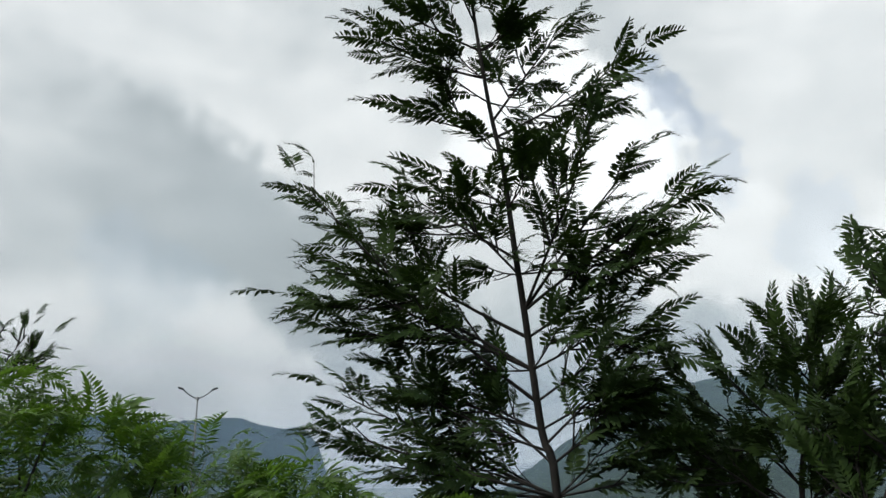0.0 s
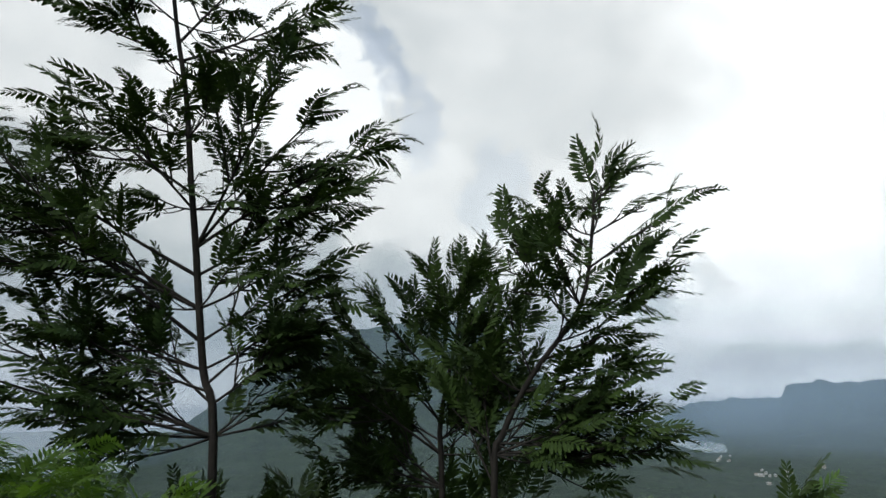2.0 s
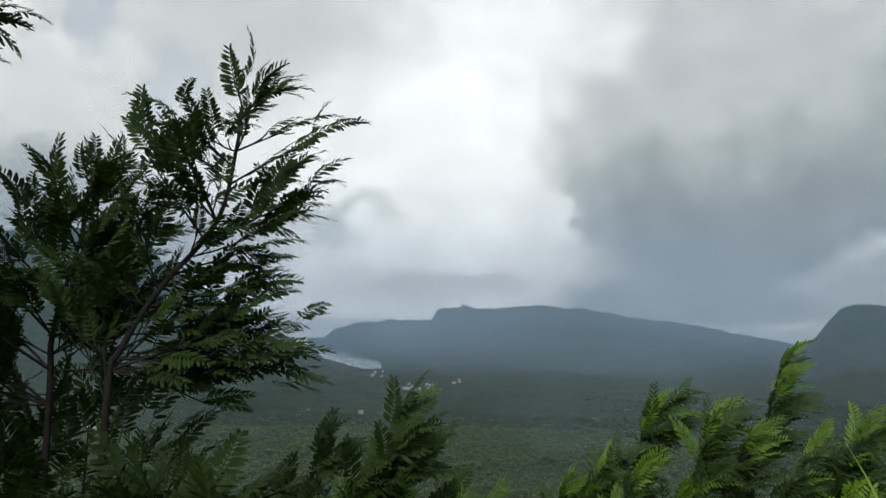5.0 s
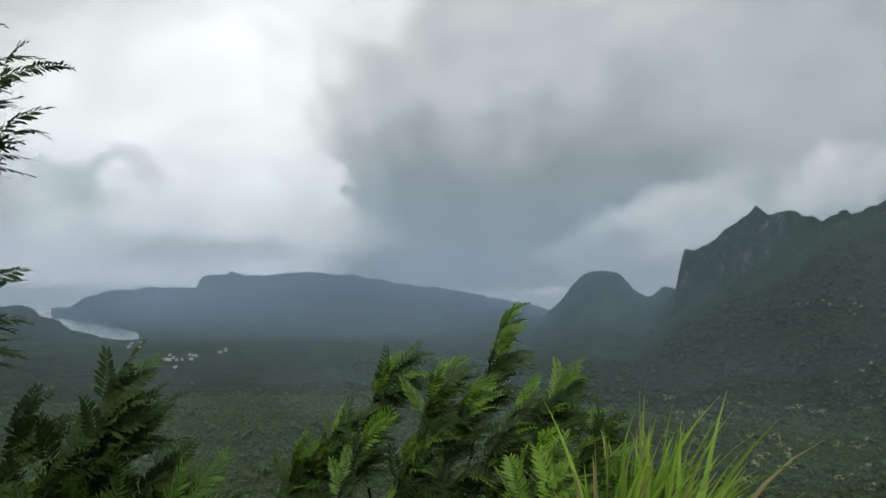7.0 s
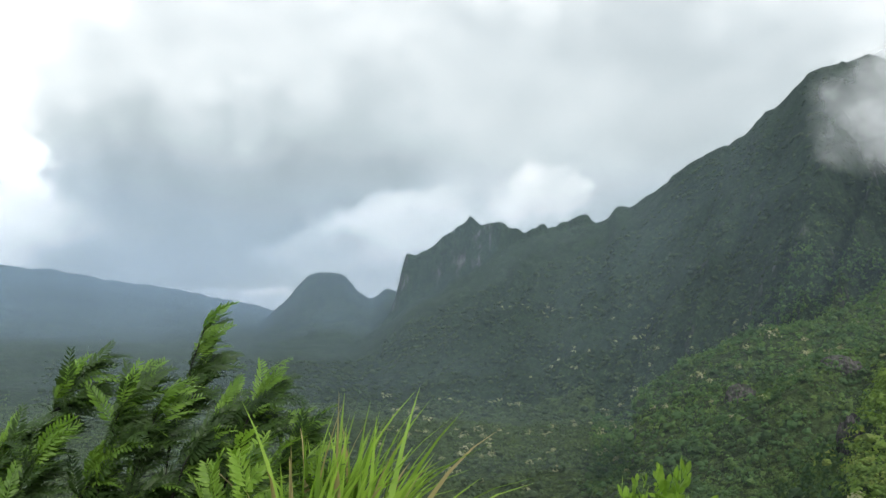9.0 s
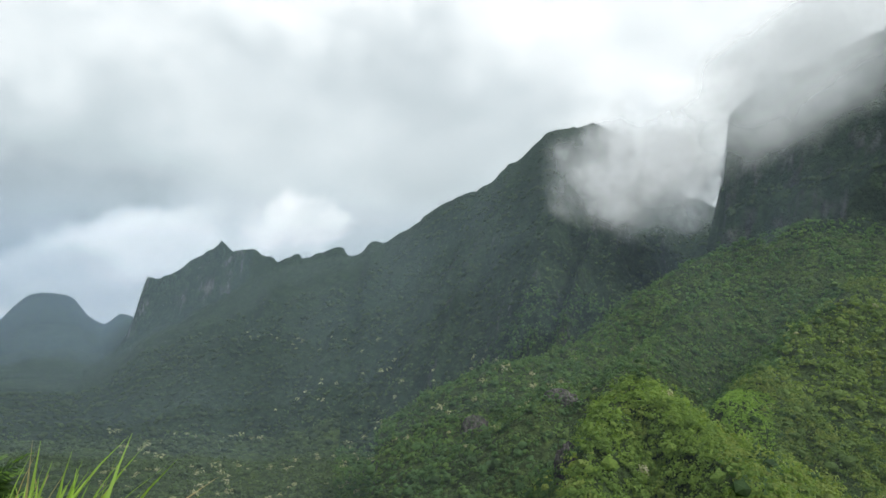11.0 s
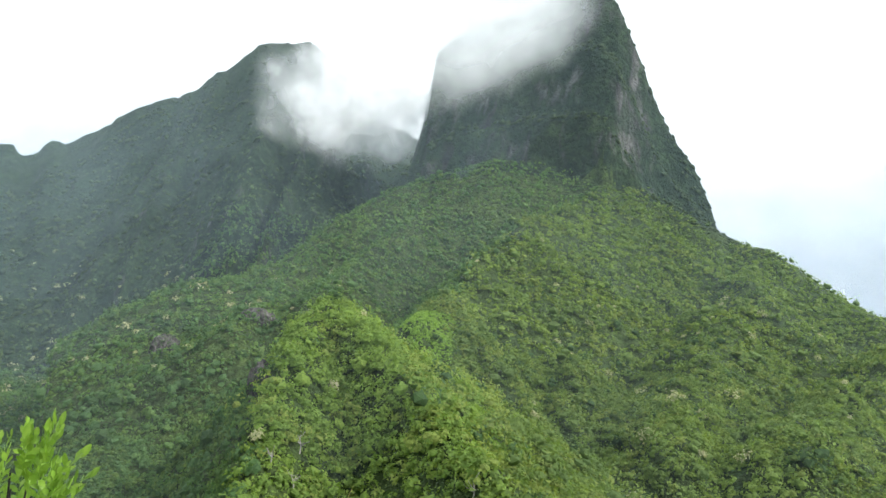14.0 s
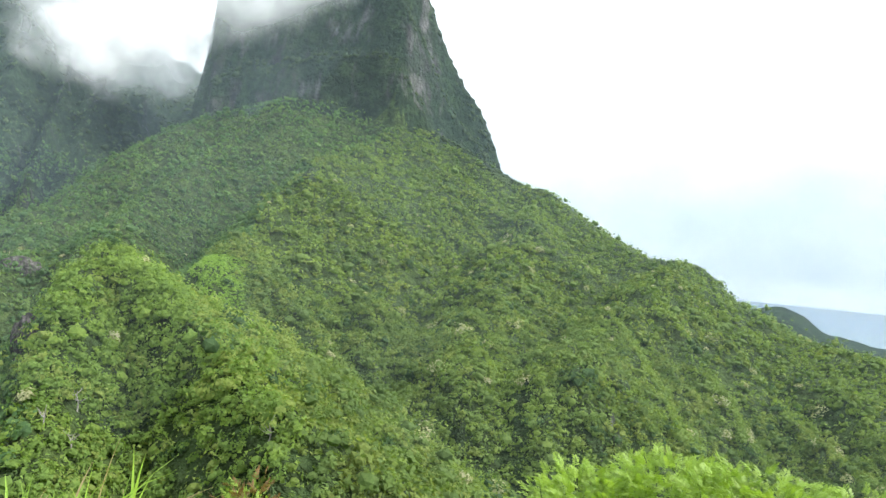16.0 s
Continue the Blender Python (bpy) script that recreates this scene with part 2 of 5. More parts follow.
def earth_material():
    """The trodden ground of the lookout: packed earth and gravel with short grass."""
    m, n = material("lookout_earth")
    p = n.add("ShaderNodeNewGeometry").outputs["Position"]
    grit, tuft = n.noise(p, 38, 5, 0.7), n.noise(p, 1.4, 5, 0.65)
    soil = n.mix(n.ramp(grit, 0.35, 0.65), (0.075, 0.058, 0.042, 1), (0.19, 0.16, 0.125, 1))
    lawn = n.mix(n.ramp(n.noise(p, 55, 4, 0.7), 0.35, 0.65), (0.035, 0.065, 0.018, 1), (0.10, 0.155, 0.04, 1))
    finish(n, n.mix(n.ramp(tuft, 0.40, 0.56), soil, lawn), 0.9, n.math("ADD", grit, n.math("MULTIPLY", tuft, 2.0)), 0.6, 0.03, 0.0, 0.15)
    return m


EARTH = earth_material()
ROCK = rock_material()
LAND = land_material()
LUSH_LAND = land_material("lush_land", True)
WATER = water_material()


def mesh_object(name, verts, faces, mat, parent=None, smooth=False):
    """One mesh from arrays of places and of equal-sided faces."""
    verts, faces = np.asarray(verts, np.float32), np.asarray(faces, np.int32)
    me = bpy.data.meshes.new(name)
    k = faces.shape[1]
    me.vertices.add(len(verts)), me.loops.add(faces.size), me.polygons.add(len(faces))
    me.vertices.foreach_set("co", verts.ravel())
    me.loops.foreach_set("vertex_index", faces.ravel())
    me.polygons.foreach_set("loop_start", np.arange(0, faces.size, k, dtype=np.int32))
    me.polygons.foreach_set("use_smooth", np.full(len(faces), smooth))
    me.update(calc_edges=True)
    me.materials.append(mat)
    ob = new(name, me)
    ob.parent = parent
    return ob


def lattice(ix, iy, seed):
    h = (ix.astype(np.int64) * 374761393 + iy.astype(np.int64) * 668265263 + seed * 974634777) & 0x7FFFFFFF
    h = ((h ^ (h >> 13)) * 1274126177) & 0x7FFFFFFF
    return ((h ^ (h >> 16)) & 0xFFFF) / 65535.0


def waves(x, y, seed=0, octaves=5, gain=0.5, ridged=False):
    """Layered value noise, about -1 to 1."""
    total, amp, top = 0.0, 1.0, 0.0
    for o in range(octaves):
        fx, fy = np.floor(x), np.floor(y)
        u, v = x - fx, y - fy
        u, v = u * u * (3 - 2 * u), v * v * (3 - 2 * v)
        a, b = lattice(fx, fy, seed + o), lattice(fx + 1, fy, seed + o)
        c, d = lattice(fx, fy + 1, seed + o), lattice(fx + 1, fy + 1, seed + o)
        s = (a + (b - a) * u) * (1 - v) + (c + (d - c) * u) * v
        s = s * 2 - 1
        total = total + amp * (1 - 2 * np.abs(s) if ridged else s)
        top, amp, x, y = top + amp, amp * gain, x * 2.03 + 17.1, y * 2.03 - 9.7
    return total / top


SEA = EYE - 200.0

# Each range: crest as (bearing, elevation seen from the lookout), distance of the crest, depth of its front slope, curve of that slope, roughness
RANGES = {
    "east_hills": ([(-62, 2.5), (-40, 3.0), (-30, 2.8), (-24, 2.9), (-20, 2.4), (-16.8, 2.6), (-14.9, 2.7), (-12.6, 2.0), (-10.5, 2.05), (-9.2, 0.6), (-8.2, -3), (-7, -7)], [(-60, 4200), (-7, 4200)], 1000, 1.5, 0.6),
    "bay_mountain": ([(0.5, -6), (2.5, -3.8), (5.3, -1.5), (9, 0.9), (12.3, 2.8), (14.8, 4.0), (16.6, 4.6), (19.5, 5.0), (23, 5.2), (25.8, 5.3), (27.4, 2.8), (29, 1.9), (30.8, 1.05), (31.7, 0.2), (33.5, -1.4), (34.9, -2.3), (35.8, -2.12), (36.8, -2.3), (37.2, -2.8), (38.2, -3.1), (39.3, -4.0), (41, -4.9), (42, -5.6)], [(0, 2950), (25, 3000), (38, 3000), (42, 2900)], 900, 1.35, 0.6),
    "west_range": ([(37.5, -3.1), (38.5, -2.62), (39.9, -1.61), (40.9, -1.32), (41.7, -1.12), (44.2, -0.8), (47.1, -0.84), (47.3, -0.7), (47.6, 0.11), (49.1, 0.22), (49.7, 0.45), (50.4, 0.25), (52.1, 0.16), (55.2, 0.48), (58.4, 0.33), (61.8, -0.17), (66.2, -0.65), (69.4, -1.16), (72, -1.72), (74, -2.1), (80, -2.3), (86, -2.4)], [(37, 4350), (42, 4200), (56, 4000), (86, 3700)], 1150, 1.25, 0.35),
    "dome": ([(72.2, -3.4), (73.6, -2.09), (74.5, -1.21), (75.3, -0.1), (76.1, 0.79), (77.0, 1.05), (77.8, 1.0), (78.9, 0.81), (79.8, -0.16), (80.9, -0.86), (81.4, -0.5), (82.0, 0.05), (82.7, -0.19), (84, -0.6)], [(72, 3200), (84, 2900)], 750, 1.5, 0.4),
    "crag_range": ([(79, -4.5), (80.5, -3.7), (81.6, -2.9), (82.4, -1.9), (82.75, -0.6), (83.1, 1.4), (83.4, 2.57), (84.1, 2.62), (84.9, 2.84), (86.4, 4.27), (87.5, 4.86), (87.8, 5.0), (88.2, 5.66), (88.7, 5.2), (89.2, 4.99), (89.9, 5.1), (90.7, 5.24), (91.1, 4.85), (91.5, 4.75), (91.9, 4.85), (92.4, 4.6), (92.8, 4.69), (93.4, 5.0), (93.8, 5.21), (94.1, 4.98), (94.5, 4.97), (95.4, 5.45), (96.5, 5.88), (97.3, 6.01), (97.6, 5.39), (98.0, 5.5), (98.5, 5.69), (99.0, 6.4), (99.4, 6.68), (100.6, 6.75), (102.7, 8.31), (103.5, 9.1), (105.8, 10.5), (108.2, 11.65), (109.5, 13.0), (110.4, 13.5), (112.4, 15.58), (113.6, 15.9), (115.9, 16.26), (117.8, 15.64), (120, 13.2), (123, 11.2), (126, 10), (132, 8)], [(80, 2350), (90, 2250), (100, 2050), (112, 1700), (132, 1650)], 1150, 1.45, 0.5),
    "great_peak": ([(124.4, 7.5), (125.0, 10.55), (125.3, 11.86), (125.5, 14.42), (125.7, 16.6), (126.6, 17.6), (129, 18.9), (132, 20.2), (135, 21.2), (137, 21.65), (138.2, 21.73), (139.2, 20.91), (140.3, 18.94), (141.5, 16.8), (142.2, 15.17), (143.3, 13.21), (144.3, 11.63), (145.7, 10.06), (147.0, 7.62), (147.8, 5.6), (148.4, 4.2), (149.5, 2.0)], [(124, 1090), (139.6, 985), (150, 1040)], 172, 0.7, 0.35),
    "green_shoulder": ([(101, -7.5), (105, -4.4), (109.2, -2.2), (112.5, -1.45), (116.0, 0.4), (119.6, 3.8), (123.5, 6.4), (126.2, 7.6), (131.1, 9.3), (135.4, 9.6), (139.7, 9.6), (142.1, 7.6), (147.8, 5.4), (148.8, 4.5), (150.9, 4.58), (152.2, 3.95), (154.8, 2.25), (156.5, 1.13), (158.1, 0.64), (159.0, 0.1), (161.3, 0.1), (162.6, 0.02), (164.0, -1.05), (165.1, -2.11), (166.3, -3.15), (168.8, -4.5), (171.1, -5.15), (173.6, -5.45), (175.1, -5.6), (182, -8)], [(100, 640), (112, 720), (126, 900), (140, 930), (150, 820), (165, 650), (182, 500)], 640, 2.0, 0.5),
    "south_ridge": ([(160, -4.6), (164.5, -3.5), (166.4, -2.93), (167.2, -2.63), (168.6, -2.38), (168.9, -2.51), (169.9, -2.9), (170.7, -3.62), (171.2, -3.95), (172.1, -4.1), (173.6, -4.4), (175.1, -4.6), (180, -5.2)], [(160, 2000), (180, 2000)], 500, 1.3, 0.4),
}


SPURS = (
    ((1.05, 0.50), (140.2, 9.2, 900), (138.6, 7.7, 830), (135.7, 5.7, 730), (132.4, 4.0, 620), (130.1, 0.5, 520), (127.8, -1.8, 430), (126.1, -3.2, 370)),
    ((1.4, 0.60), (121.8, -3.9, 330), (119.7, -2.7, 270), (121.4, -3.8, 245), (123.6, -5.3, 225), (127.4, -8.8, 195), (132.2, -13.4, 160)),
    ((1.7, 0.75), (119.8, -2.35, 272), (118.2, -4.2, 245), (117.2, -7.2, 215), (116.5, -11.5, 190), (115.3, -17.5, 160)),
    ((0.6, 0.6), (151.0, 4.2, 810), (149.0, -0.5, 560), (147.0, -6.0, 390), (146, -11, 290)),
    ((0.58, 0.58), (161.5, -0.2, 640), (157, -5.0, 430), (153.5, -10, 300)),
    ((0.7, 0.7), (118.5, 2.0, 760), (115.5, -2.5, 600), (112.5, -5.2, 480)),
    ((0.8, 0.7), (131.1, 9.0, 905), (126.0, 5.3, 800), (121.5, 1.0, 660), (118.5, -2.4, 520)),
    ((0.75, 0.65), (143.5, 5.5, 860), (141.5, 0.5, 640), (139, -5.0, 450), (137.5, -9.0, 340)),
)


def ground_height(b, r):
    """Height of the land at bearing b (degrees) and distance r (metres); arrays."""
    x, y = np.sin(np.radians(b)) * r, np.cos(np.radians(b)) * r
    z = np.interp(r, [0, 2.6, 4, 6, 12, 40, 120, 300, 500, 1000, 1800, 2500, 5000], [0, 0, -0.25, -1.2, -5.5, -26, -64, -112, -136, -160, -180, -190, -194])
    z = z + np.clip((r - 3) / 60, 0, 1) * waves(x / 180, y / 180, 3, 5) * np.interp(r, [0, 100, 500, 2500, 5000], [2, 6, 13, 5, 3])
    # the southern coast falls to the sea
    z = z - 24 * np.clip((b - 158) / 5, 0, 1) * np.clip((r - 2100) / 300, 0, 1)
    # the car park's level ground, out to a road lamp
    park = np.clip((b + 70) / 8, 0, 1) * np.clip((-10 - b) / 5, 0, 1)
    z = z * (1 - park) + np.interp(r, [0, 6, 62, 75, 130, 300], [0, -0.4, -1.6, -5, -60, -112]) * park + 0 * x
    # the bank beside the lookout
    z = z + np.interp(b, [-85, -60, -30, -10, 4, 14], [0, 1.15, 1.2, 0.8, 0.45, 0]) * np.exp(-((r - 4.1) / 1.0) ** 2)
    for i, (name, (crest, far, depth, curve, rough)) in enumerate(RANGES.items()):
        cb, ce = np.array(crest).T
        fb, fr = np.array(far).T
        R = np.interp(b, fb, fr)
        el = np.interp(b, cb, ce, left=-40, right=-40)
        jag = waves(b * 1.9, b * 0 + i * 7.7, 11 + i, 4) * 0.10 * rough * 2
        if name in ("crag_range", "west_range", "east_hills"):
            jag = jag + 0.13 * waves(b * 3.6, b * 0 + i, 71 + i, 3, 0.6, True)
        top = EYE + R * np.tan(np.radians(el + jag))
        u = (r - (R * 0.97 - depth)) / depth
        base = np.interp(R, [0, 600, 1500, 5000], [-110, -130, -172, -196])
        gully = waves(x / 190 + i, y / 190, 31 + i, 6, 0.58, True)
        shape = np.clip(u, 0, 1) ** curve
        w = np.clip(u, 0, 1) * np.clip(1 - u, 0, 1) * 4
        front = base + (top - base) * shape + (top - base) * rough * 0.16 * gully * w
        if name == "great_peak":
            # ledges with sheer bands between them, buttresses that run straight up
            step = shape * 6.0 + 0.45 * w * waves(b / 2.2, r / 90, 44, 3)
            tread = step - np.floor(step)
            ledge = (np.floor(step) + np.clip((tread - 0.30) / 0.52, 0, 1)) / 6.0
            front = base + (top - base) * np.clip(shape * 0.35 + ledge * 0.65, 0, 1) + 9.0 * w * waves(b / 1.1, u * 0.7, 45, 4, 0.55, True)
        if name == "crag_range":
            # spurs and gullies that run down from the crest towards the bay
            ribs = waves((b - 8.0 * u) / 2.3, u * 1.4, 46, 4, 0.55, True) * w * 0.075 * (top - base)
            front = front + ribs
            # a bare cliff along the crest, above wooded slopes
            foot = np.minimum(EYE + R * np.tan(np.radians(np.interp(b, [79.5, 81, 82.5, 84, 85.8, 88.3, 90, 91.6, 94, 97.4, 99, 100.5], [-4.5, -3.5, -2.3, -1.0, -0.1, 1.4, 2.7, 3.8, 4.4, 5.2, 8.0, 40.0]) + 0.25 * waves(b * 1.3, b * 0, 41, 3))), top)
            low = base + (foot - base) * np.clip(u / 0.975, 0, 1) ** 1.2 + (top - base) * rough * 0.16 * gully * w + ribs
            rise = np.clip((u - 0.975) / 0.025, 0, 1)
            front = np.where(u < 0.975, np.minimum(front, low), np.minimum(front, foot + (top - foot) * rise ** 0.85))
        back = top - (r - R * 1.04) * 0.55
        h = np.where(r > R * 1.04, back, front)
        h = np.where((u > 0) & (top > base), h, -999.0)
        z = np.maximum(z, h)
    # spurs: crest as bearing, elevation seen from the lookout, distance; fall of their sides
    for k, (fall, *line) in enumerate(SPURS):
        pts = [bearing(pb, pr, EYE + pr * math.tan(radians(pe))) for pb, pe, pr in line]
        best = np.full_like(z, -999.0)
        for p0, p1, l0, l1 in zip(pts, pts[1:], line, line[1:]):
            dx, dy = p1.x - p0.x, p1.y - p0.y
            s = np.clip(((x - p0.x) * dx + (y - p0.y) * dy) / (dx * dx + dy * dy), 0, 1)
            d = np.hypot(x - p0.x - s * dx, y - p0.y - s * dy)
            d = np.maximum(d - 3, 0) + 5.0 * waves(x / 40, y / 40, 55 + k, 4) * np.clip(d / 30, 0, 1)
            best = np.maximum(best, p0.z + (p1.z - p0.z) * s - np.where(b < l0[0] + (l1[0] - l0[0]) * s, fall[0], fall[1]) * d)
        z = np.maximum(z, best)
    # ribs and gullies that run down the near slope
    crest = np.interp(b, [126, 140, 150, 165, 182], [900, 930, 820, 650, 500]) * 0.93
    inside = np.clip((b - 126) / 5, 0, 1) * np.clip((178 - b) / 5, 0, 1) * np.clip((r - 170) / 90, 0, 1) * np.clip((crest - r) / 130, 0, 1)
    z = z + 11.0 * inside * waves((b + 0.06 * r) / 3.6, r / 420, 64, 3, 0.5, True)
    # the two bays and the open sea
    depth = 200.0 / np.tan(np.radians(np.interp(b, [38.0, 39.2, 41.8, 43.2, 43.6], [3.1, 3.85, 4.55, 4.55, 4.3])))
    brim = 200.0 / np.tan(np.radians(np.interp(b, [38.0, 40.3, 43.2, 43.6], [3.02, 3.13, 4.0, 4.25])))
    wet = (b > 38.2) & (b < 43.5) & (r > depth) & (r < brim)
    wet |= (b > -8.0) & (b < 1.5) & (r > 2150 + 60 * waves(b, b, 5, 3))
    wet |= (b > -7) & (b < 37.9) & (r > 3300)
    wet |= (b > 150) & (r > 1500) & (z < SEA + 9)
    return np.where(wet, SEA - 4.0, np.maximum(z, SEA + 3.0))


def ring_angles():
    seen = np.concatenate([np.arange(-46, 0, 0.6), np.arange(0, 72, 0.4), np.arange(72, 160, 0.3), np.arange(160, 186, 0.45)])
    rest = np.linspace(186, 314, 50)[:-1]
    return np.concatenate([seen, rest])


def make_ground():
    bs = ring_angles()
    rs = np.concatenate([np.geomspace(0.05, 12, 34)[:-1], np.geomspace(12, 760, 110)[:-1], np.linspace(760, 1130, 75)[:-1], np.geomspace(1130, 1640, 34)[:-1], np.linspace(1640, 2400, 76)[:-1], np.geomspace(2400, 4950, 44)])
    B, R = np.meshgrid(bs, rs, indexing="ij")
    Z = ground_height(np.where(B > 186, B - 360, B), R)
    X, Y = np.sin(np.radians(B)) * R, np.cos(np.radians(B)) * R
    # a rolling canopy on the far woods
    rough = np.clip((R - 900) / 500, 0, 1) * np.where(Z > SEA + 1, 1, 0)
    Z = Z + rough * (waves(X / 30, Y / 30, 77, 4, 0.6) * 5.0 + waves(X / 90, Y / 90, 78, 3) * 6.0 - 5.0)
    Z = np.where((R > 900) & (Z > SEA - 2), np.maximum(Z, SEA + 2.5), Z)
    nb, nr = B.shape
    i = np.arange(nb)[:, None] * nr + np.arange(nr - 1)[None]
    j = np.roll(np.arange(nb), -1)[:, None] * nr + np.arange(nr - 1)[None]
    faces = np.stack([i, i + 1, j + 1, j], -1).reshape(-1, 4)[:, ::-1]
    verts = np.stack([X, Y, Z], -1).reshape(-1, 3)
    ob = mesh_object("ground", verts, faces, LAND, smooth=True)
    ob.data.materials.append(LUSH_LAND)
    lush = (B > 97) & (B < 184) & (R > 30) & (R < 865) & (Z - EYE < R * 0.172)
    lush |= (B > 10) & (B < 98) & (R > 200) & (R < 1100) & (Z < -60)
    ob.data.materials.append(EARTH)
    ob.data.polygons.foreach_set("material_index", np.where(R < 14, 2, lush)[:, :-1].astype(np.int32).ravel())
    tagged(ob, "wooded volcanic valley floor and steep green mountains", "ground", kind="structure")


def make_sea():
    k = 96
    ang = np.linspace(0, 2 * np.pi, k, endpoint=False)
    rs = np.array([1500.0, 2200, 3000, 4000, 4940])
    V = np.stack([np.sin(ang)[:, None] * rs, np.cos(ang)[:, None] * rs, np.full((k, len(rs)), SEA)], -1).reshape(-1, 3)
    n = len(rs)
    i = np.arange(k)[:, None] * n + np.arange(n - 1)[None]
    j = np.roll(np.arange(k), -1)[:, None] * n + np.arange(n - 1)[None]
    tagged(mesh_object("water", V, np.stack([i, j, j + 1, i + 1], -1).reshape(-1, 4), WATER, smooth=True), "pale grey lagoon and bay under an overcast sky", "sea", kind="structure")


make_ground()
make_sea()


def ico(level):
    bm = bmesh.new()
    bmesh.ops.create_icosphere(bm, subdivisions=level, radius=1.0)
    v = np.array([tuple(w.co) for w in bm.verts])
    f = np.array([[w.index for w in g.verts] for g in bm.faces])
    bm.free()
    return v, f


def crest_line(bs, rs):
    """For a grid of bearings and distances: what can be seen from the lookout, with some margin."""
    B, R = np.meshgrid(bs, rs, indexing="ij")
    Z = ground_height(B, R)
    el = np.degrees(np.arctan2(Z - EYE, R))
    return np.maximum.accumulate(el, 1)


def scatter(rng, b0, b1, r0, r1, spacing, margin=1.2, below=0.0):
    """Places of trees: even over the plan, on the slopes that face the lookout."""
    count = int(radians(b1 - b0) / 2 * (r1 * r1 - r0 * r0) / spacing ** 2)
    b = rng.uniform(b0, b1, count)
    r = np.sqrt(rng.uniform(r0 * r0, r1 * r1, count))
    bs, rs = np.arange(b0 - 1, b1 + 1, 0.5), np.geomspace(60, r1 * 1.05, 160)
    line = crest_line(bs, rs)
    z = ground_height(b, r)
    el = np.degrees(np.arctan2(z + 5 - EYE, r))
    seen = line[np.clip(((b - bs[0]) / 0.5).astype(int), 0, len(bs) - 1), np.clip(np.searchsorted(rs, r) - 1, 0, len(rs) - 1)]
    sky = crest_line(bs, np.geomspace(60, 4700, 260))[:, -1][np.clip(((b - bs[0]) / 0.5 + 0.5).astype(int), 0, len(bs) - 1)]
    steep = np.abs(ground_height(b, r + 4) - ground_height(b, r - 4)) / 8
    keep = (el > seen - margin) & (steep < 2.2) & (z > SEA + 3.5) & (el < sky - below)
    b, r, z = b[keep], r[keep], z[keep]
    return np.stack([np.sin(np.radians(b)) * r, np.cos(np.radians(b)) * r, z], -1), r


def slope_frame(spots):
    """Three axes at each place: two along the slope, the third between the slope's normal and straight up."""
    x, y = spots[:, 0], spots[:, 1]

    def height(px, py):
        return ground_height(np.degrees(np.arctan2(px, py)), np.hypot(px, py))

    up = np.stack([height(x - 7, y) - height(x + 7, y), height(x, y - 7) - height(x, y + 7), np.full(len(x), 14.0)], -1)
    up /= np.linalg.norm(up, axis=1, keepdims=True)
    up = up * 0.75 + np.array([0, 0, 0.25])
    up /= np.linalg.norm(up, axis=1, keepdims=True)
    a = np.cross(up, np.array([0.31, 0.95, 0.0]))
    a /= np.linalg.norm(a, axis=1, keepdims=True)
    return np.stack([a, np.cross(up, a), up], 1)


def lumps(rng, spots, size, flat=0.75, level=1, jitter=0.28):
    """Rough crowns: one jagged lump each."""
    v, f = ico(level)
    n = len(spots)
    s = size * np.clip(rng.lognormal(-0.05, 0.36, n), 0.45, 2.2)
    axes = slope_frame(spots)
    V = v[None] * (1 + rng.uniform(-jitter, jitter, (n, len(v), 1)))
    V = (V * s[:, None, None] * np.array([1, 1, flat])) @ axes
    V = V + spots[:, None] + axes[:, 2:] * (s * flat * 0.35)[:, None, None]
    F = f[None] + (np.arange(n) * len(v))[:, None, None]
    return V.reshape(-1, 3), F.reshape(-1, f.shape[1])


def tufts(rng, spots, size, per, leaf, flat=0.8, s=None, axes=None):
    """Crowns of many small leaf sprays, mostly on the crown's outside."""
    n = len(spots)
    if s is None:
        s = size * np.clip(rng.lognormal(-0.05, 0.38, n), 0.45, 2.3)
    if axes is None:
        axes = slope_frame(spots)
    d = rng.normal(size=(n, per, 3))
    d[..., 2] = np.abs(d[..., 2]) - 0.3
    d /= np.linalg.norm(d, axis=-1, keepdims=True)
    # lobes give each crown its own uneven outline
    lobe = 1 + 0.3 * np.sin(d[..., 0] * 3.1 + rng.uniform(0, 6, (n, 1))) * np.cos(d[..., 1] * 2.7 + rng.uniform(0, 6, (n, 1)))
    k = lobe[..., None] * rng.uniform(0.62, 1.22, (n, per, 1))
    c = spots[:, None] + (d * s[:, None, None] * np.array([1, 1, flat]) * k) @ axes + axes[:, 2:] * (s * flat * 0.4)[:, None, None]
    nor = d @ axes + rng.normal(size=d.shape) * 0.28 + axes[:, 2:] * 0.45
    nor /= np.linalg.norm(nor, axis=-1, keepdims=True)
    a = np.cross(nor, rng.normal(size=d.shape))
    a /= np.linalg.norm(a, axis=-1, keepdims=True)
    q = np.cross(nor, a)
    w = leaf * rng.uniform(0.6, 1.4, (n, per, 1)) * (0.7 + 0.3 * s / size)[:, None, None]
    V = np.stack([c + a * w * 1.1, c - a * w * 0.6 + q * w * 0.85, c - a * w * 0.6 - q * w * 0.85], 2).reshape(-1, 3)
    return V, np.arange(len(V)).reshape(-1, 3)


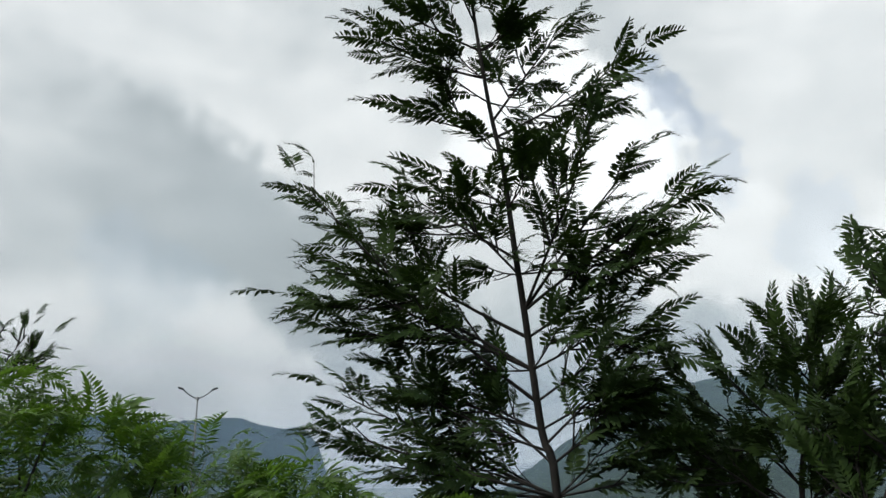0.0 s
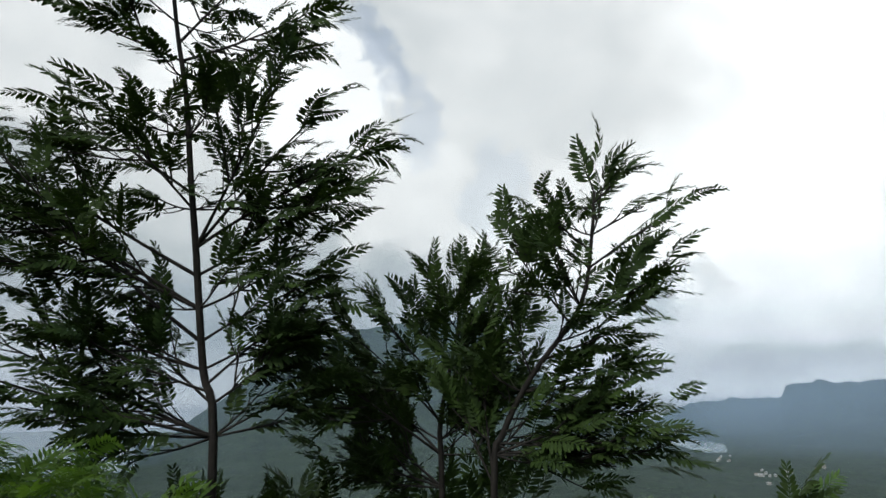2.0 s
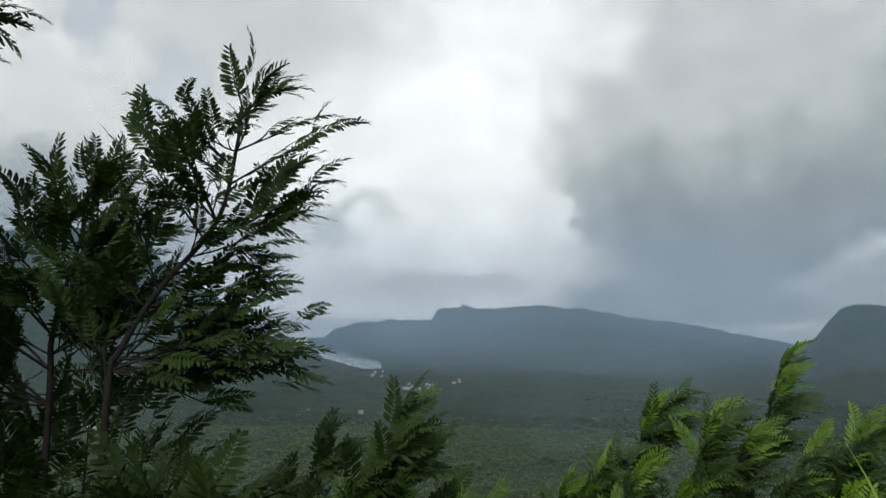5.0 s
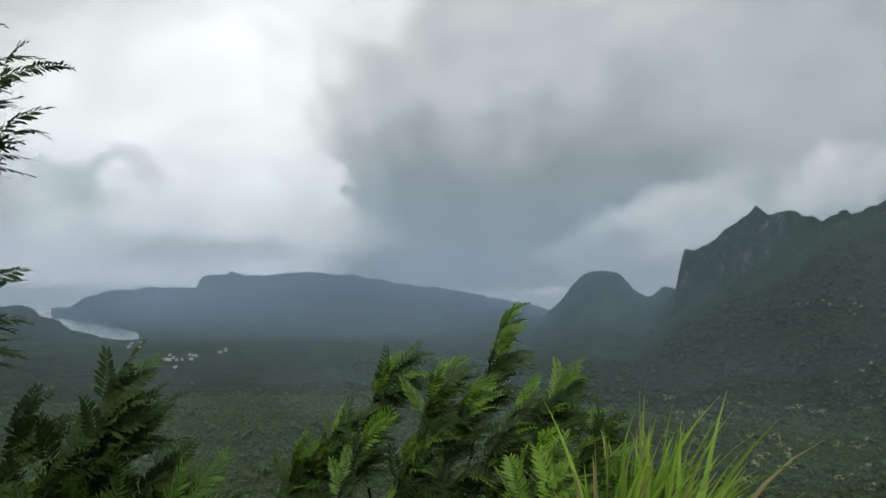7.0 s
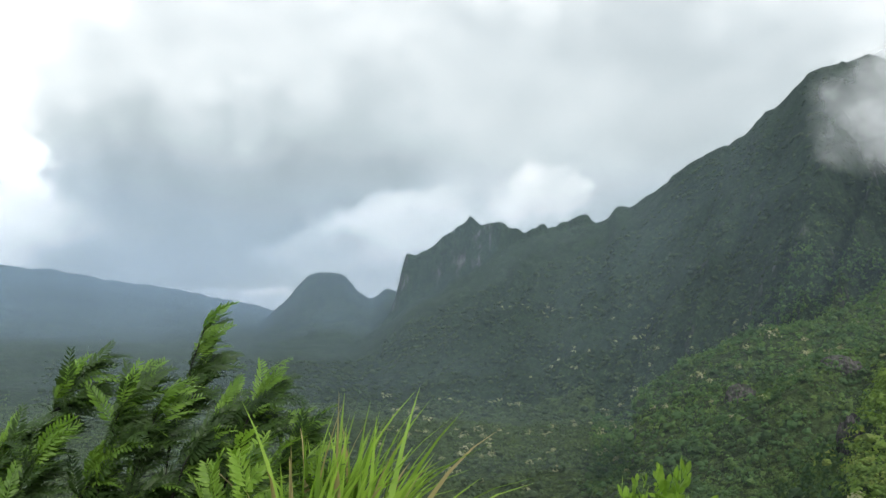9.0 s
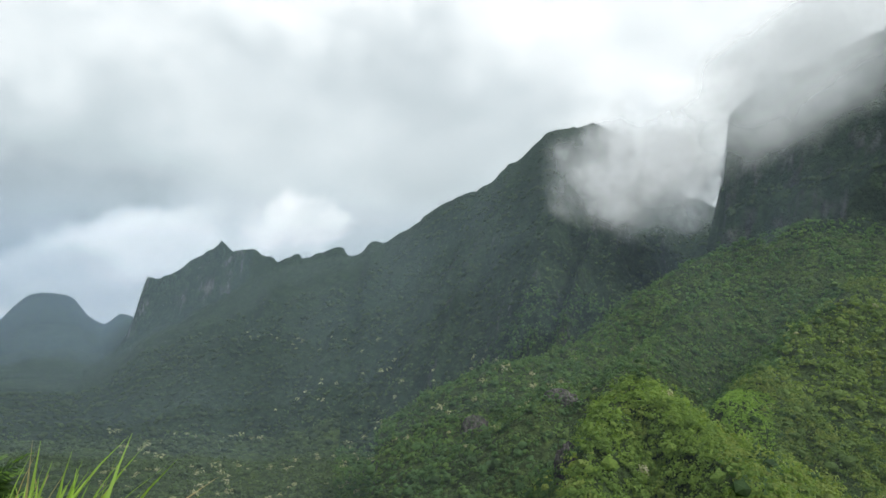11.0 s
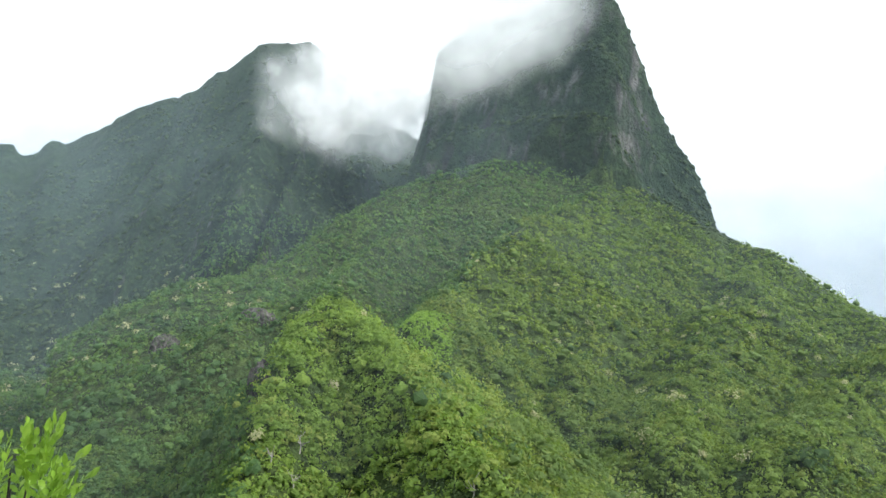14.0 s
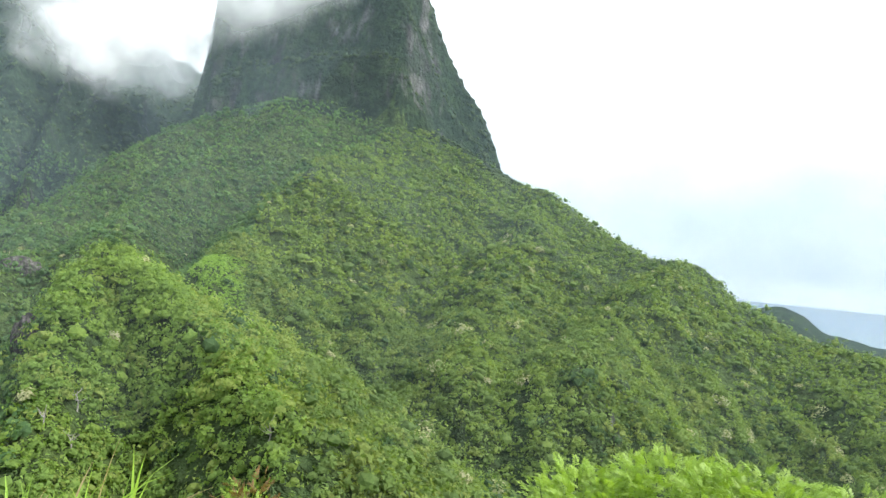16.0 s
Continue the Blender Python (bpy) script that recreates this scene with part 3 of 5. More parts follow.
def crowns(rng, spots, size, per, leaf, lobes=3):
    """Treetops: a billowing mass of unequal lobes each, with leaf sprays all over it."""
    n = len(spots)
    s = size * np.clip(rng.lognormal(-0.05, 0.38, n), 0.45, 2.3)
    axes = slope_frame(spots)
    lobe = (rng.normal(size=(n, lobes, 3)) * np.array([0.72, 0.72, 0.20])) @ axes
    spots = (spots[:, None] + lobe * s[:, None, None]).reshape(-1, 3)
    s = (s[:, None] * rng.uniform(0.42, 0.86, (n, lobes))).ravel()
    axes = np.repeat(axes, lobes, 0)
    n, per = n * lobes, max(3, int(per * 1.25 / lobes))
    spots = spots + axes[:, 2] * (s * rng.uniform(-0.3, 0.5, n))[:, None]
    v, f = ico(1)
    V = (v[None] * (1 + rng.uniform(-0.34, 0.30, (n, len(v), 1))) * (0.46 * s)[:, None, None] * np.array([1, 1, 0.7])) @ axes
    V = (V + spots[:, None] + axes[:, 2:] * (0.12 * s)[:, None, None]).reshape(-1, 3)
    F = (f[None] + (np.arange(n) * len(v))[:, None, None]).reshape(-1, 3)
    V2, F2 = tufts(rng, spots, size, per, leaf, 0.78, s, axes)
    return np.concatenate([V, V2]), np.concatenate([F, F2 + len(V)])


# yellower, brighter set: sunlight on the spur's right flank is put into the colour
SUNNY = [crown_material("sunlit_foliage", d, l) for d, l in (((0.078, 0.138, 0.034), (0.128, 0.205, 0.048)), ((0.088, 0.148, 0.034), (0.142, 0.220, 0.052)), ((0.066, 0.120, 0.034), (0.112, 0.182, 0.050)),
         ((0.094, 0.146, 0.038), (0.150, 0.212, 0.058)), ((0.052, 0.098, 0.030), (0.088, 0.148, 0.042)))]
# darker set, which carries the shade of the spur's left flank in its colour
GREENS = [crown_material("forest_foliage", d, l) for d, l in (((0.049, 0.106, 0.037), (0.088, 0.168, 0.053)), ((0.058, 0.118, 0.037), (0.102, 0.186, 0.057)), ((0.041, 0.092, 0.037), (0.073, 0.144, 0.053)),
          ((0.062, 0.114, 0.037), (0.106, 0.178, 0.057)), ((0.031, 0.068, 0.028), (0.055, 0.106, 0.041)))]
KNOLL = [crown_material("knoll_foliage", d, l) for d, l in (((0.090, 0.160, 0.034), (0.152, 0.248, 0.052)), ((0.074, 0.138, 0.034), (0.128, 0.218, 0.050)), ((0.104, 0.160, 0.040), (0.172, 0.246, 0.062)))]
VALLEY = [crown_material("valley_foliage", d, l) for d, l in (((0.046, 0.082, 0.044), (0.074, 0.118, 0.056)), ((0.050, 0.088, 0.044), (0.084, 0.130, 0.060)), ((0.040, 0.072, 0.040), (0.066, 0.106, 0.052)))]
# darker than the valley set: the clouds' shade on the mountains is painted in
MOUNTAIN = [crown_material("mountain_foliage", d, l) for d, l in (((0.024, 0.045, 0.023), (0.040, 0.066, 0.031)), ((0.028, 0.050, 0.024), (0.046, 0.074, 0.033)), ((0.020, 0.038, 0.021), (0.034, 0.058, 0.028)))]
PALE = crown_material("pale_blossom", (0.17, 0.21, 0.11), (0.31, 0.34, 0.22))


def wood(rng, name, label, spots, mats, size, per, leaf, lobes=3):
    """A forest of several kinds of tree, some kinds keeping together."""
    sb, sr = np.degrees(np.arctan2(spots[:, 0], spots[:, 1])), np.hypot(spots[:, 0], spots[:, 1])
    pick = np.clip(((waves((sb + 0.06 * sr) / 2.6, sr / 120, 21, 4) * 1.0 + 1) / 2 + rng.normal(0, 0.15, len(spots))) * len(mats), 0, len(mats) - 1).astype(int)
    for k, mat in enumerate(mats):
        if np.any(pick == k):
            tagged(mesh_object(name, *crowns(rng, spots[pick == k], size * (1.0, 0.85, 1.1, 0.8, 1.25)[k], per, leaf, lobes), mat), label, "woods", kind="stuff")


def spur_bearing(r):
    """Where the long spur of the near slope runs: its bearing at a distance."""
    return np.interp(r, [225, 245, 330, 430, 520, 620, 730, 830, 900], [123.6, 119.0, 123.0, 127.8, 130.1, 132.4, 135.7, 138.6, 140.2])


def first_slope(b, el):
    """How far off the land first rises to that elevation, seen from the lookout."""
    r = np.arange(90.0, 1500.0, 2.0)
    seen = np.degrees(np.arctan2(ground_height(np.full_like(r, b), r) - EYE, r))
    return float(r[np.argmax(seen >= el)])


ROCKS = tuple((b, first_slope(b, el) + 3, first_slope(b, el) * wide) for b, el, wide in ((115.3, -9.0, 0.019), (114.4, -4.4, 0.024), (108.3, -6.9, 0.020)))


def make_woods():
    rng = np.random.default_rng(5)
    near, rn = scatter(rng, 98, 178, 95, 430, 3.5)
    bn = np.degrees(np.arctan2(near[:, 0], near[:, 1]))
    slide = (bn > 125.2) & (bn < 129.2) & (rn > 335) & (rn < 405)
    # bare rock faces stay clear of trees
    clear = np.zeros(len(bn), bool)
    for ob, orr, wide in ROCKS:
        clear |= (np.abs(bn - ob) * radians(1) * orr < wide * 0.75) & (rn < orr + 2) & (rn > orr - 17)
    near, bn, rn, slide = near[~clear], bn[~clear], rn[~clear], slide[~clear]
    on = (bn > 115) & (bn < 133) & (rn < 330)
    # lit and shaded flank of the spur, painted through the choice of foliage
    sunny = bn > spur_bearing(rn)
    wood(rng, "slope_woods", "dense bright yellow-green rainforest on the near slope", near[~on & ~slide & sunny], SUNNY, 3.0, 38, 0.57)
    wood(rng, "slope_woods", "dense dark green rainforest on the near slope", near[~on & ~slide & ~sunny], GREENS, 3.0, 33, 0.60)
    steep, sr = scatter(rng, 113.5, 133, 140, 330, 3.6)
    sb = np.degrees(np.arctan2(steep[:, 0], steep[:, 1]))
    keep = (sb > 115) & ~((np.abs(sb - ROCKS[0][0]) * radians(1) * ROCKS[0][1] < ROCKS[0][2] * 0.75) & (sr < ROCKS[0][1] + 2) & (sr > ROCKS[0][1] - 17))
    wood(rng, "knoll_woods", "yellow-green forest on the near knoll", np.concatenate([near[on], steep[keep]]), KNOLL, 2.5, 52, 0.45)
    vines, _ = scatter(rng, 125.2, 129.2, 335, 405, 1.6)
    tagged(mesh_object("vine_slope", *tufts(rng, vines, 0.9, 14, 0.42), crown_material("vine_leaves", (0.105, 0.20, 0.040), (0.155, 0.275, 0.055))), "smooth bright green vines over a landslip", "vines", kind="stuff")
    mid, rm = scatter(rng, 98, 178, 430, 1000, 5.7, 1.2, -0.22)
    mb = np.degrees(np.arctan2(mid[:, 0], mid[:, 1]))
    # low scrub instead of trees on the cliffs of the great peak
    cliff = (mb > 123.5) & (mb < 149) & (mid[:, 2] - EYE > rm * np.tan(np.radians(np.interp(mb, [124, 131, 140, 145, 149], [7.0, 9.6, 9.4, 6.8, 4.0]))))
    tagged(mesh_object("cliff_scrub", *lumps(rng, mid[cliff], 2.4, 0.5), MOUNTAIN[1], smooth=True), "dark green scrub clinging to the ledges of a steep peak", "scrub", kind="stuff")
    mid, mb, rm = mid[~cliff], mb[~cliff], rm[~cliff]
    # same painted split of sun and shade along the spur
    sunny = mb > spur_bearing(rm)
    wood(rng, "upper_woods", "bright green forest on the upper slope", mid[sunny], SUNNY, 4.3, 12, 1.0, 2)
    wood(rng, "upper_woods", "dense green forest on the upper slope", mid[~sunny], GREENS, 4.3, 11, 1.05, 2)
    far, rf = scatter(rng, 14, 128, 400, 1250, 9.0, 0.6, 0.5)
    fb = np.degrees(np.arctan2(far[:, 0], far[:, 1]))
    far = far[(rng.uniform(size=len(far)) > np.clip((rf - 620) / 600, 0, 0.97)) & ((fb < 98) | (rf > 990)) & (rf > 560)]
    floor, _ = scatter(rng, 14, 98, 330, 560, 7.0, 0.6, 0.5)
    wood(rng, "valley_woods", "dark green forest on the valley floor", floor, VALLEY, 4.4, 12, 1.0, 2)
    wood(rng, "valley_woods", "dark green forest on the valley floor", far, VALLEY, 5.4, 6, 1.4, 2)
    slope, _ = scatter(rng, 58, 128, 950, 1800, 8.5, 0.8, 0.25)
    slope = slope[rng.uniform(size=len(slope)) < np.clip((np.degrees(np.arctan2(slope[:, 0], slope[:, 1])) - 58) / 80, 0.1, 0.35)]
    kind = np.clip((waves(slope[:, 0] / 150, slope[:, 1] / 150, 23, 3) + 1) * 1.5 + rng.normal(0, 0.5, len(slope)), 0, 2.99).astype(int)
    for k in range(3):
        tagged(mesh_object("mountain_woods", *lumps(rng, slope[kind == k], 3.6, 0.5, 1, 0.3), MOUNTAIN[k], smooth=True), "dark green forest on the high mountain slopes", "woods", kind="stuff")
    dark, _ = scatter(rng, 100, 170, 150, 600, 24.0, 1.2, 2.5)
    tagged(mesh_object("dark_trees", *crowns(rng, dark, 4.2, 70, 0.6, 4), GREENS[4]), "taller dark green trees standing out of the forest", "woods", kind="stuff")
    pale, _ = scatter(rng, 100, 176, 160, 640, 46.0, 1.2, 0.6)
    pale[:, 2] += 2.5
    tagged(mesh_object("flowering_trees", *tufts(rng, pale, 2.3, 90, 0.40), PALE), "pale cream flowering trees scattered in the forest", "woods", kind="stuff")
    pale, _ = scatter(rng, 82, 118, 560, 1700, 34.0, 0.8, 1.5)
    clump = (waves(pale[:, 0] / 160, pale[:, 1] / 160, 8, 3) > -0.05) & (pale[:, 2] < -12)
    tagged(mesh_object("flowering_trees", *tufts(rng, pale[clump], 3.2, 22, 1.1), PALE), "pale grey-green flowering trees on the lower slopes", "woods", kind="stuff")


make_woods()


def make_haze():
    """Humid valley air, painted on see-through sheets one behind the other, thinner with height."""
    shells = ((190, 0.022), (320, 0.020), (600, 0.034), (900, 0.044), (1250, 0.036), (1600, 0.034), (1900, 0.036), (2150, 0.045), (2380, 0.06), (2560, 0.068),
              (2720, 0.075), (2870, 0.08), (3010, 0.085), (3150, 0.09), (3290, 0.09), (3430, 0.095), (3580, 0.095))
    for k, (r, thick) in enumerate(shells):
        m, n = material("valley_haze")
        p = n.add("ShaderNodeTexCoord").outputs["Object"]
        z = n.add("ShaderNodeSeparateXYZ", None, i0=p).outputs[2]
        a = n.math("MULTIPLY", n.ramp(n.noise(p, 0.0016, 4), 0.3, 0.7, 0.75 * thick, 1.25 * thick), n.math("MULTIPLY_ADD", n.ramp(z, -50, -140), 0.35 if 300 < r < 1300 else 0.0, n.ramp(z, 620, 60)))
        # distance haze put into the sheet colour: greyer near, bluer far off
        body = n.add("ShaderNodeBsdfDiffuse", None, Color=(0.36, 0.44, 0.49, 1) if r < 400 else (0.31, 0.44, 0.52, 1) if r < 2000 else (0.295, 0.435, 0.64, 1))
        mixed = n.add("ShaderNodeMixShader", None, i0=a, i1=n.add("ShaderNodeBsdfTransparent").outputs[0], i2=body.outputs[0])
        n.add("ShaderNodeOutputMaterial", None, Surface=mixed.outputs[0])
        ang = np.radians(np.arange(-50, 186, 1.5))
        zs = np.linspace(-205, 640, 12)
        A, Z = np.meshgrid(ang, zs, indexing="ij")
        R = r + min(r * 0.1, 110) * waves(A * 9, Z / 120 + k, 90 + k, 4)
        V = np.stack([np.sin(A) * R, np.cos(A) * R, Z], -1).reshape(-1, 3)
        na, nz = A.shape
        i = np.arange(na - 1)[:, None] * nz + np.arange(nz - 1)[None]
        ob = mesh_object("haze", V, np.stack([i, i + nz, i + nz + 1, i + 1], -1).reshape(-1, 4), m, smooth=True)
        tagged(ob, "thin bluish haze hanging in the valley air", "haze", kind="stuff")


def make_cloud(b, el, r, rx, ry, rz, thick, colour, seed, tilt=0.0, calm=0.0, core=0.25):
    v, f = ico(5)
    w = waves(v[:, 0] * 2.2 + seed, v[:, 2] * 2.2 + v[:, 1] * 1.3, seed, 5)
    v = v * (1.5 + 0.02 * w)[:, None] * np.array([rx, ry, rz])
    ob = mesh_object("cloud", v, f, mist_material("cloud_vapour", colour, (rx * 0.95, ry * 60, rz * 0.95), thick, 2.2 / rx, calm, core), smooth=True)
    p = toward(b, el) * r + Vector((0, 0, EYE))
    ob.matrix_world = pose(*p, 0, tilt, -b)
    tagged(ob, "soft white cloud clinging to the mountain", "cloud", kind="stuff")


scene.cycles.transparent_max_bounces = 40


def make_outcrop(b, el, r, wide, high, seed):
    """A dark rock face that stands out of the forest."""
    v, f = ico(4)
    w = waves(v[:, 0] * 3.5 + seed, v[:, 2] * 1.6 + v[:, 1] * 2.0, seed, 5, 0.65, True)
    v = v * (0.92 + 0.26 * w)[:, None] * np.array([wide, wide * 0.5, high])
    ob = mesh_object("rock_outcrop", v, f, ROCK)
    ob.matrix_world = pose(*(toward(b, el) * r + Vector((0, 0, EYE))), 0, 0, -b)
    tagged(ob, "dark bare rock face in the forest slope", "rock")


make_haze()
for k, ((b, r, wide), high) in enumerate(zip(ROCKS, (ROCKS[0][2] * 1.7, ROCKS[1][2] * 0.7, ROCKS[2][2] * 1.0))):
    z = float(ground_height(np.array([b]), np.array([r]))[0])
    make_outcrop(b, math.degrees(math.atan2(z - high * 0.1 - EYE, r)), r, wide, high, 60 + k)
make_cloud(120.3, 12.9, 1110, 184, 40, 106, 1.0, (0.48, 0.485, 0.495), 3, 0.0, 0.15, 0.3)
make_cloud(130.3, 19.6, 820, 165, 40, 72, 0.95, (0.48, 0.49, 0.50), 8, -33, 0.7, 0.1)


def empty(name, m, label, category, group=""):
    ob = new(name)
    ob.empty_display_size = 0.1
    ob.matrix_world = m
    return tagged(ob, label, category, group)


def part(name, mesh, parent, m=None, label=""):
    ob = new(name, mesh)
    ob.parent = parent
    if m is not None:
        ob.matrix_basis = m
    return tagged(ob, label)


def as_mesh(name, V, F, mat, smooth=True):
    ob = mesh_object(name, V, F, mat, smooth=smooth)
    me = ob.data
    bpy.data.objects.remove(ob)
    return me


def tube(points, r0, r1, sides=6):
    """A tapered stem through the points."""
    pts = [Vector(p) for p in points]
    V, F = [], []
    for i, p in enumerate(pts):
        t = (pts[min(i + 1, len(pts) - 1)] - pts[max(i - 1, 0)]).normalized()
        a = t.cross(Vector((0.3, 1, 0.2))).normalized()
        b = t.cross(a)
        r = r0 + (r1 - r0) * i / (len(pts) - 1)
        for k in range(sides):
            w = 2 * math.pi * k / sides
            V.append(p + (a * math.cos(w) + b * math.sin(w)) * r)
    for i in range(len(pts) - 1):
        for k in range(sides):
            F.append((i * sides + k, i * sides + (k + 1) % sides, (i + 1) * sides + (k + 1) % sides, (i + 1) * sides + k))
    if sides > 6:
        # a rounded end
        end, t = pts[-1], (pts[-1] - pts[-2]).normalized()
        base = len(V) - sides
        V += [end + t * r1 * 0.7 + (V[base + k] - end) * 0.05 for k in range(sides)]
        F += [(base + k, base + (k + 1) % sides, base + sides + (k + 1) % sides, base + sides + k) for k in range(sides)]
    return [tuple(v) for v in V], F


def arc(p, q, lift, n=7):
    """A bow from p to q whose middle is moved by lift."""
    p, q, m = Vector(p), Vector(q), (Vector(p) + Vector(q)) / 2 + Vector(lift)
    return [p * (1 - t) ** 2 + m * 2 * t * (1 - t) + q * t * t for t in (i / (n - 1) for i in range(n))]


def smooth_line(points, n=4):
    """A smooth line through a few points."""
    P = [Vector(p) for p in points]
    P = [P[0] * 2 - P[1]] + P + [P[-1] * 2 - P[-2]]
    out = []
    for i in range(1, len(P) - 2):
        for k in range(n):
            t = k / n
            out.append(0.5 * (2 * P[i] + (P[i + 1] - P[i - 1]) * t + (2 * P[i - 1] - 5 * P[i] + 4 * P[i + 1] - P[i + 2]) * t * t + (3 * P[i] - P[i - 1] - 3 * P[i + 1] + P[i + 2]) * t ** 3))
    return out + [P[-2]]


def blade(V, F, base, way, side, length, width, droop=0.0, profile=(1.0, 0.85, 0.10), joined=None):
    """A leaf as a strip of quads along way; joined: the two points that it grows from."""
    k = len(profile)
    start = len(V)
    if joined:
        F.append((joined[0], start, start + 1, joined[1]))
    for i, w in enumerate(profile):
        t = (i + 1) / k if joined else i / (k - 1)
        c = base + way * length * t + Vector((0, 0, -droop * length * t * t))
        V.append(c + side * width * w / 2)
        V.append(c - side * width * w / 2)
    for i in range(k - 1):
        F.append((start + 2 * i, start + 2 * i + 2, start + 2 * i + 3, start + 2 * i + 1))


def frond_mesh(name, mat, rng, pairs=11, spread=58, broad=0.2, arch=0.18, reach=0.31, curl=0.0, start=0.14, profile=(1.0, 0.85, 0.10)):
    """A feathered leaf one metre long along +x: a midrib with two rows of leaflets that grow out of it."""
    V, F = [], []

    def rib(t):
        return Vector((t, curl * t * t, arch * (t - 1.25 * t * t)))

    stops = [0.0]
    for i in range(pairs):
        t = start + (0.97 - start) * i / (pairs - 1)
        stops += [t - 0.008, t + 0.008]
    stops.append(1.0)
    for t in stops:
        w = 0.011 - 0.007 * t
        V += [rib(t) + Vector((0, w, 0.004)), rib(t) - Vector((0, w, -0.004))]
    for i in range(len(stops) - 1):
        F.append((2 * i, 2 * i + 2, 2 * i + 3, 2 * i + 1))
    for i in range(pairs):
        t = stops[1 + 2 * i]
        long = reach * (0.55 + 0.75 * math.sin(math.pi * min(1, 0.25 + t * 0.72))) * rng.uniform(0.85, 1.1)
        for k, sgn in ((0, 1), (1, -1)):
            a = radians(spread * (1 - 0.45 * t) + rng.uniform(-7, 7)) * sgn
            way = Vector((math.cos(a), math.sin(a), rng.uniform(-0.22, 0.12))).normalized()
            side = way.cross(Vector((rng.uniform(-0.3, 0.3), rng.uniform(-0.3, 0.3), 1))).normalized() * -sgn
            i0, i1 = 2 * (1 + 2 * i) + k, 2 * (2 + 2 * i) + k
            blade(V, F, V[i0].lerp(V[i1], 0.5), way, side, long, long * broad, rng.uniform(0.05, 0.3), profile, (i0, i1))
    return as_mesh(name, [tuple(v) for v in V], F, mat, False)


def merged(name, mesh_poses, mat, parent):
    """Many small meshes at their poses, in one mesh."""
    Vs, Fs, at = [], [], 0
    for me, m in mesh_poses:
        co = np.empty(len(me.vertices) * 3)
        me.vertices.foreach_get("co", co)
        ix = np.empty(len(me.loops), np.int32)
        me.loops.foreach_get("vertex_index", ix)
        M = np.array(m)
        Vs.append(co.reshape(-1, 3) @ M[:3, :3].T + M[:3, 3])
        Fs.append(ix.reshape(-1, 4) + at)
        at += len(me.vertices)
    ob = mesh_object(name, np.concatenate(Vs), np.concatenate(Fs), mat, parent)
    return tagged(ob, kind="stuff")


def facing(at, way, up, size):
    """A pose whose x axis goes along way, with z near up."""
    x = Vector(way).normalized()
    y = Vector(up).cross(x)
    y = y.normalized() if y.length > 1e-4 else Vector((0, 1, 0))
    z = x.cross(y)
    m = Matrix((x, y, z)).transposed().to_4x4()
    return Matrix.Translation(at) @ m @ Matrix.Scale(size, 4)


def stand(b, d, sink=0.05):
    """The foot of a plant at bearing b, distance d: x to the side, y away, z up."""
    z = float(ground_height(np.array([float(b)]), np.array([float(d)]))[0])
    return pose(*bearing(b, d, z - sink), 0, 0, -b), z - sink


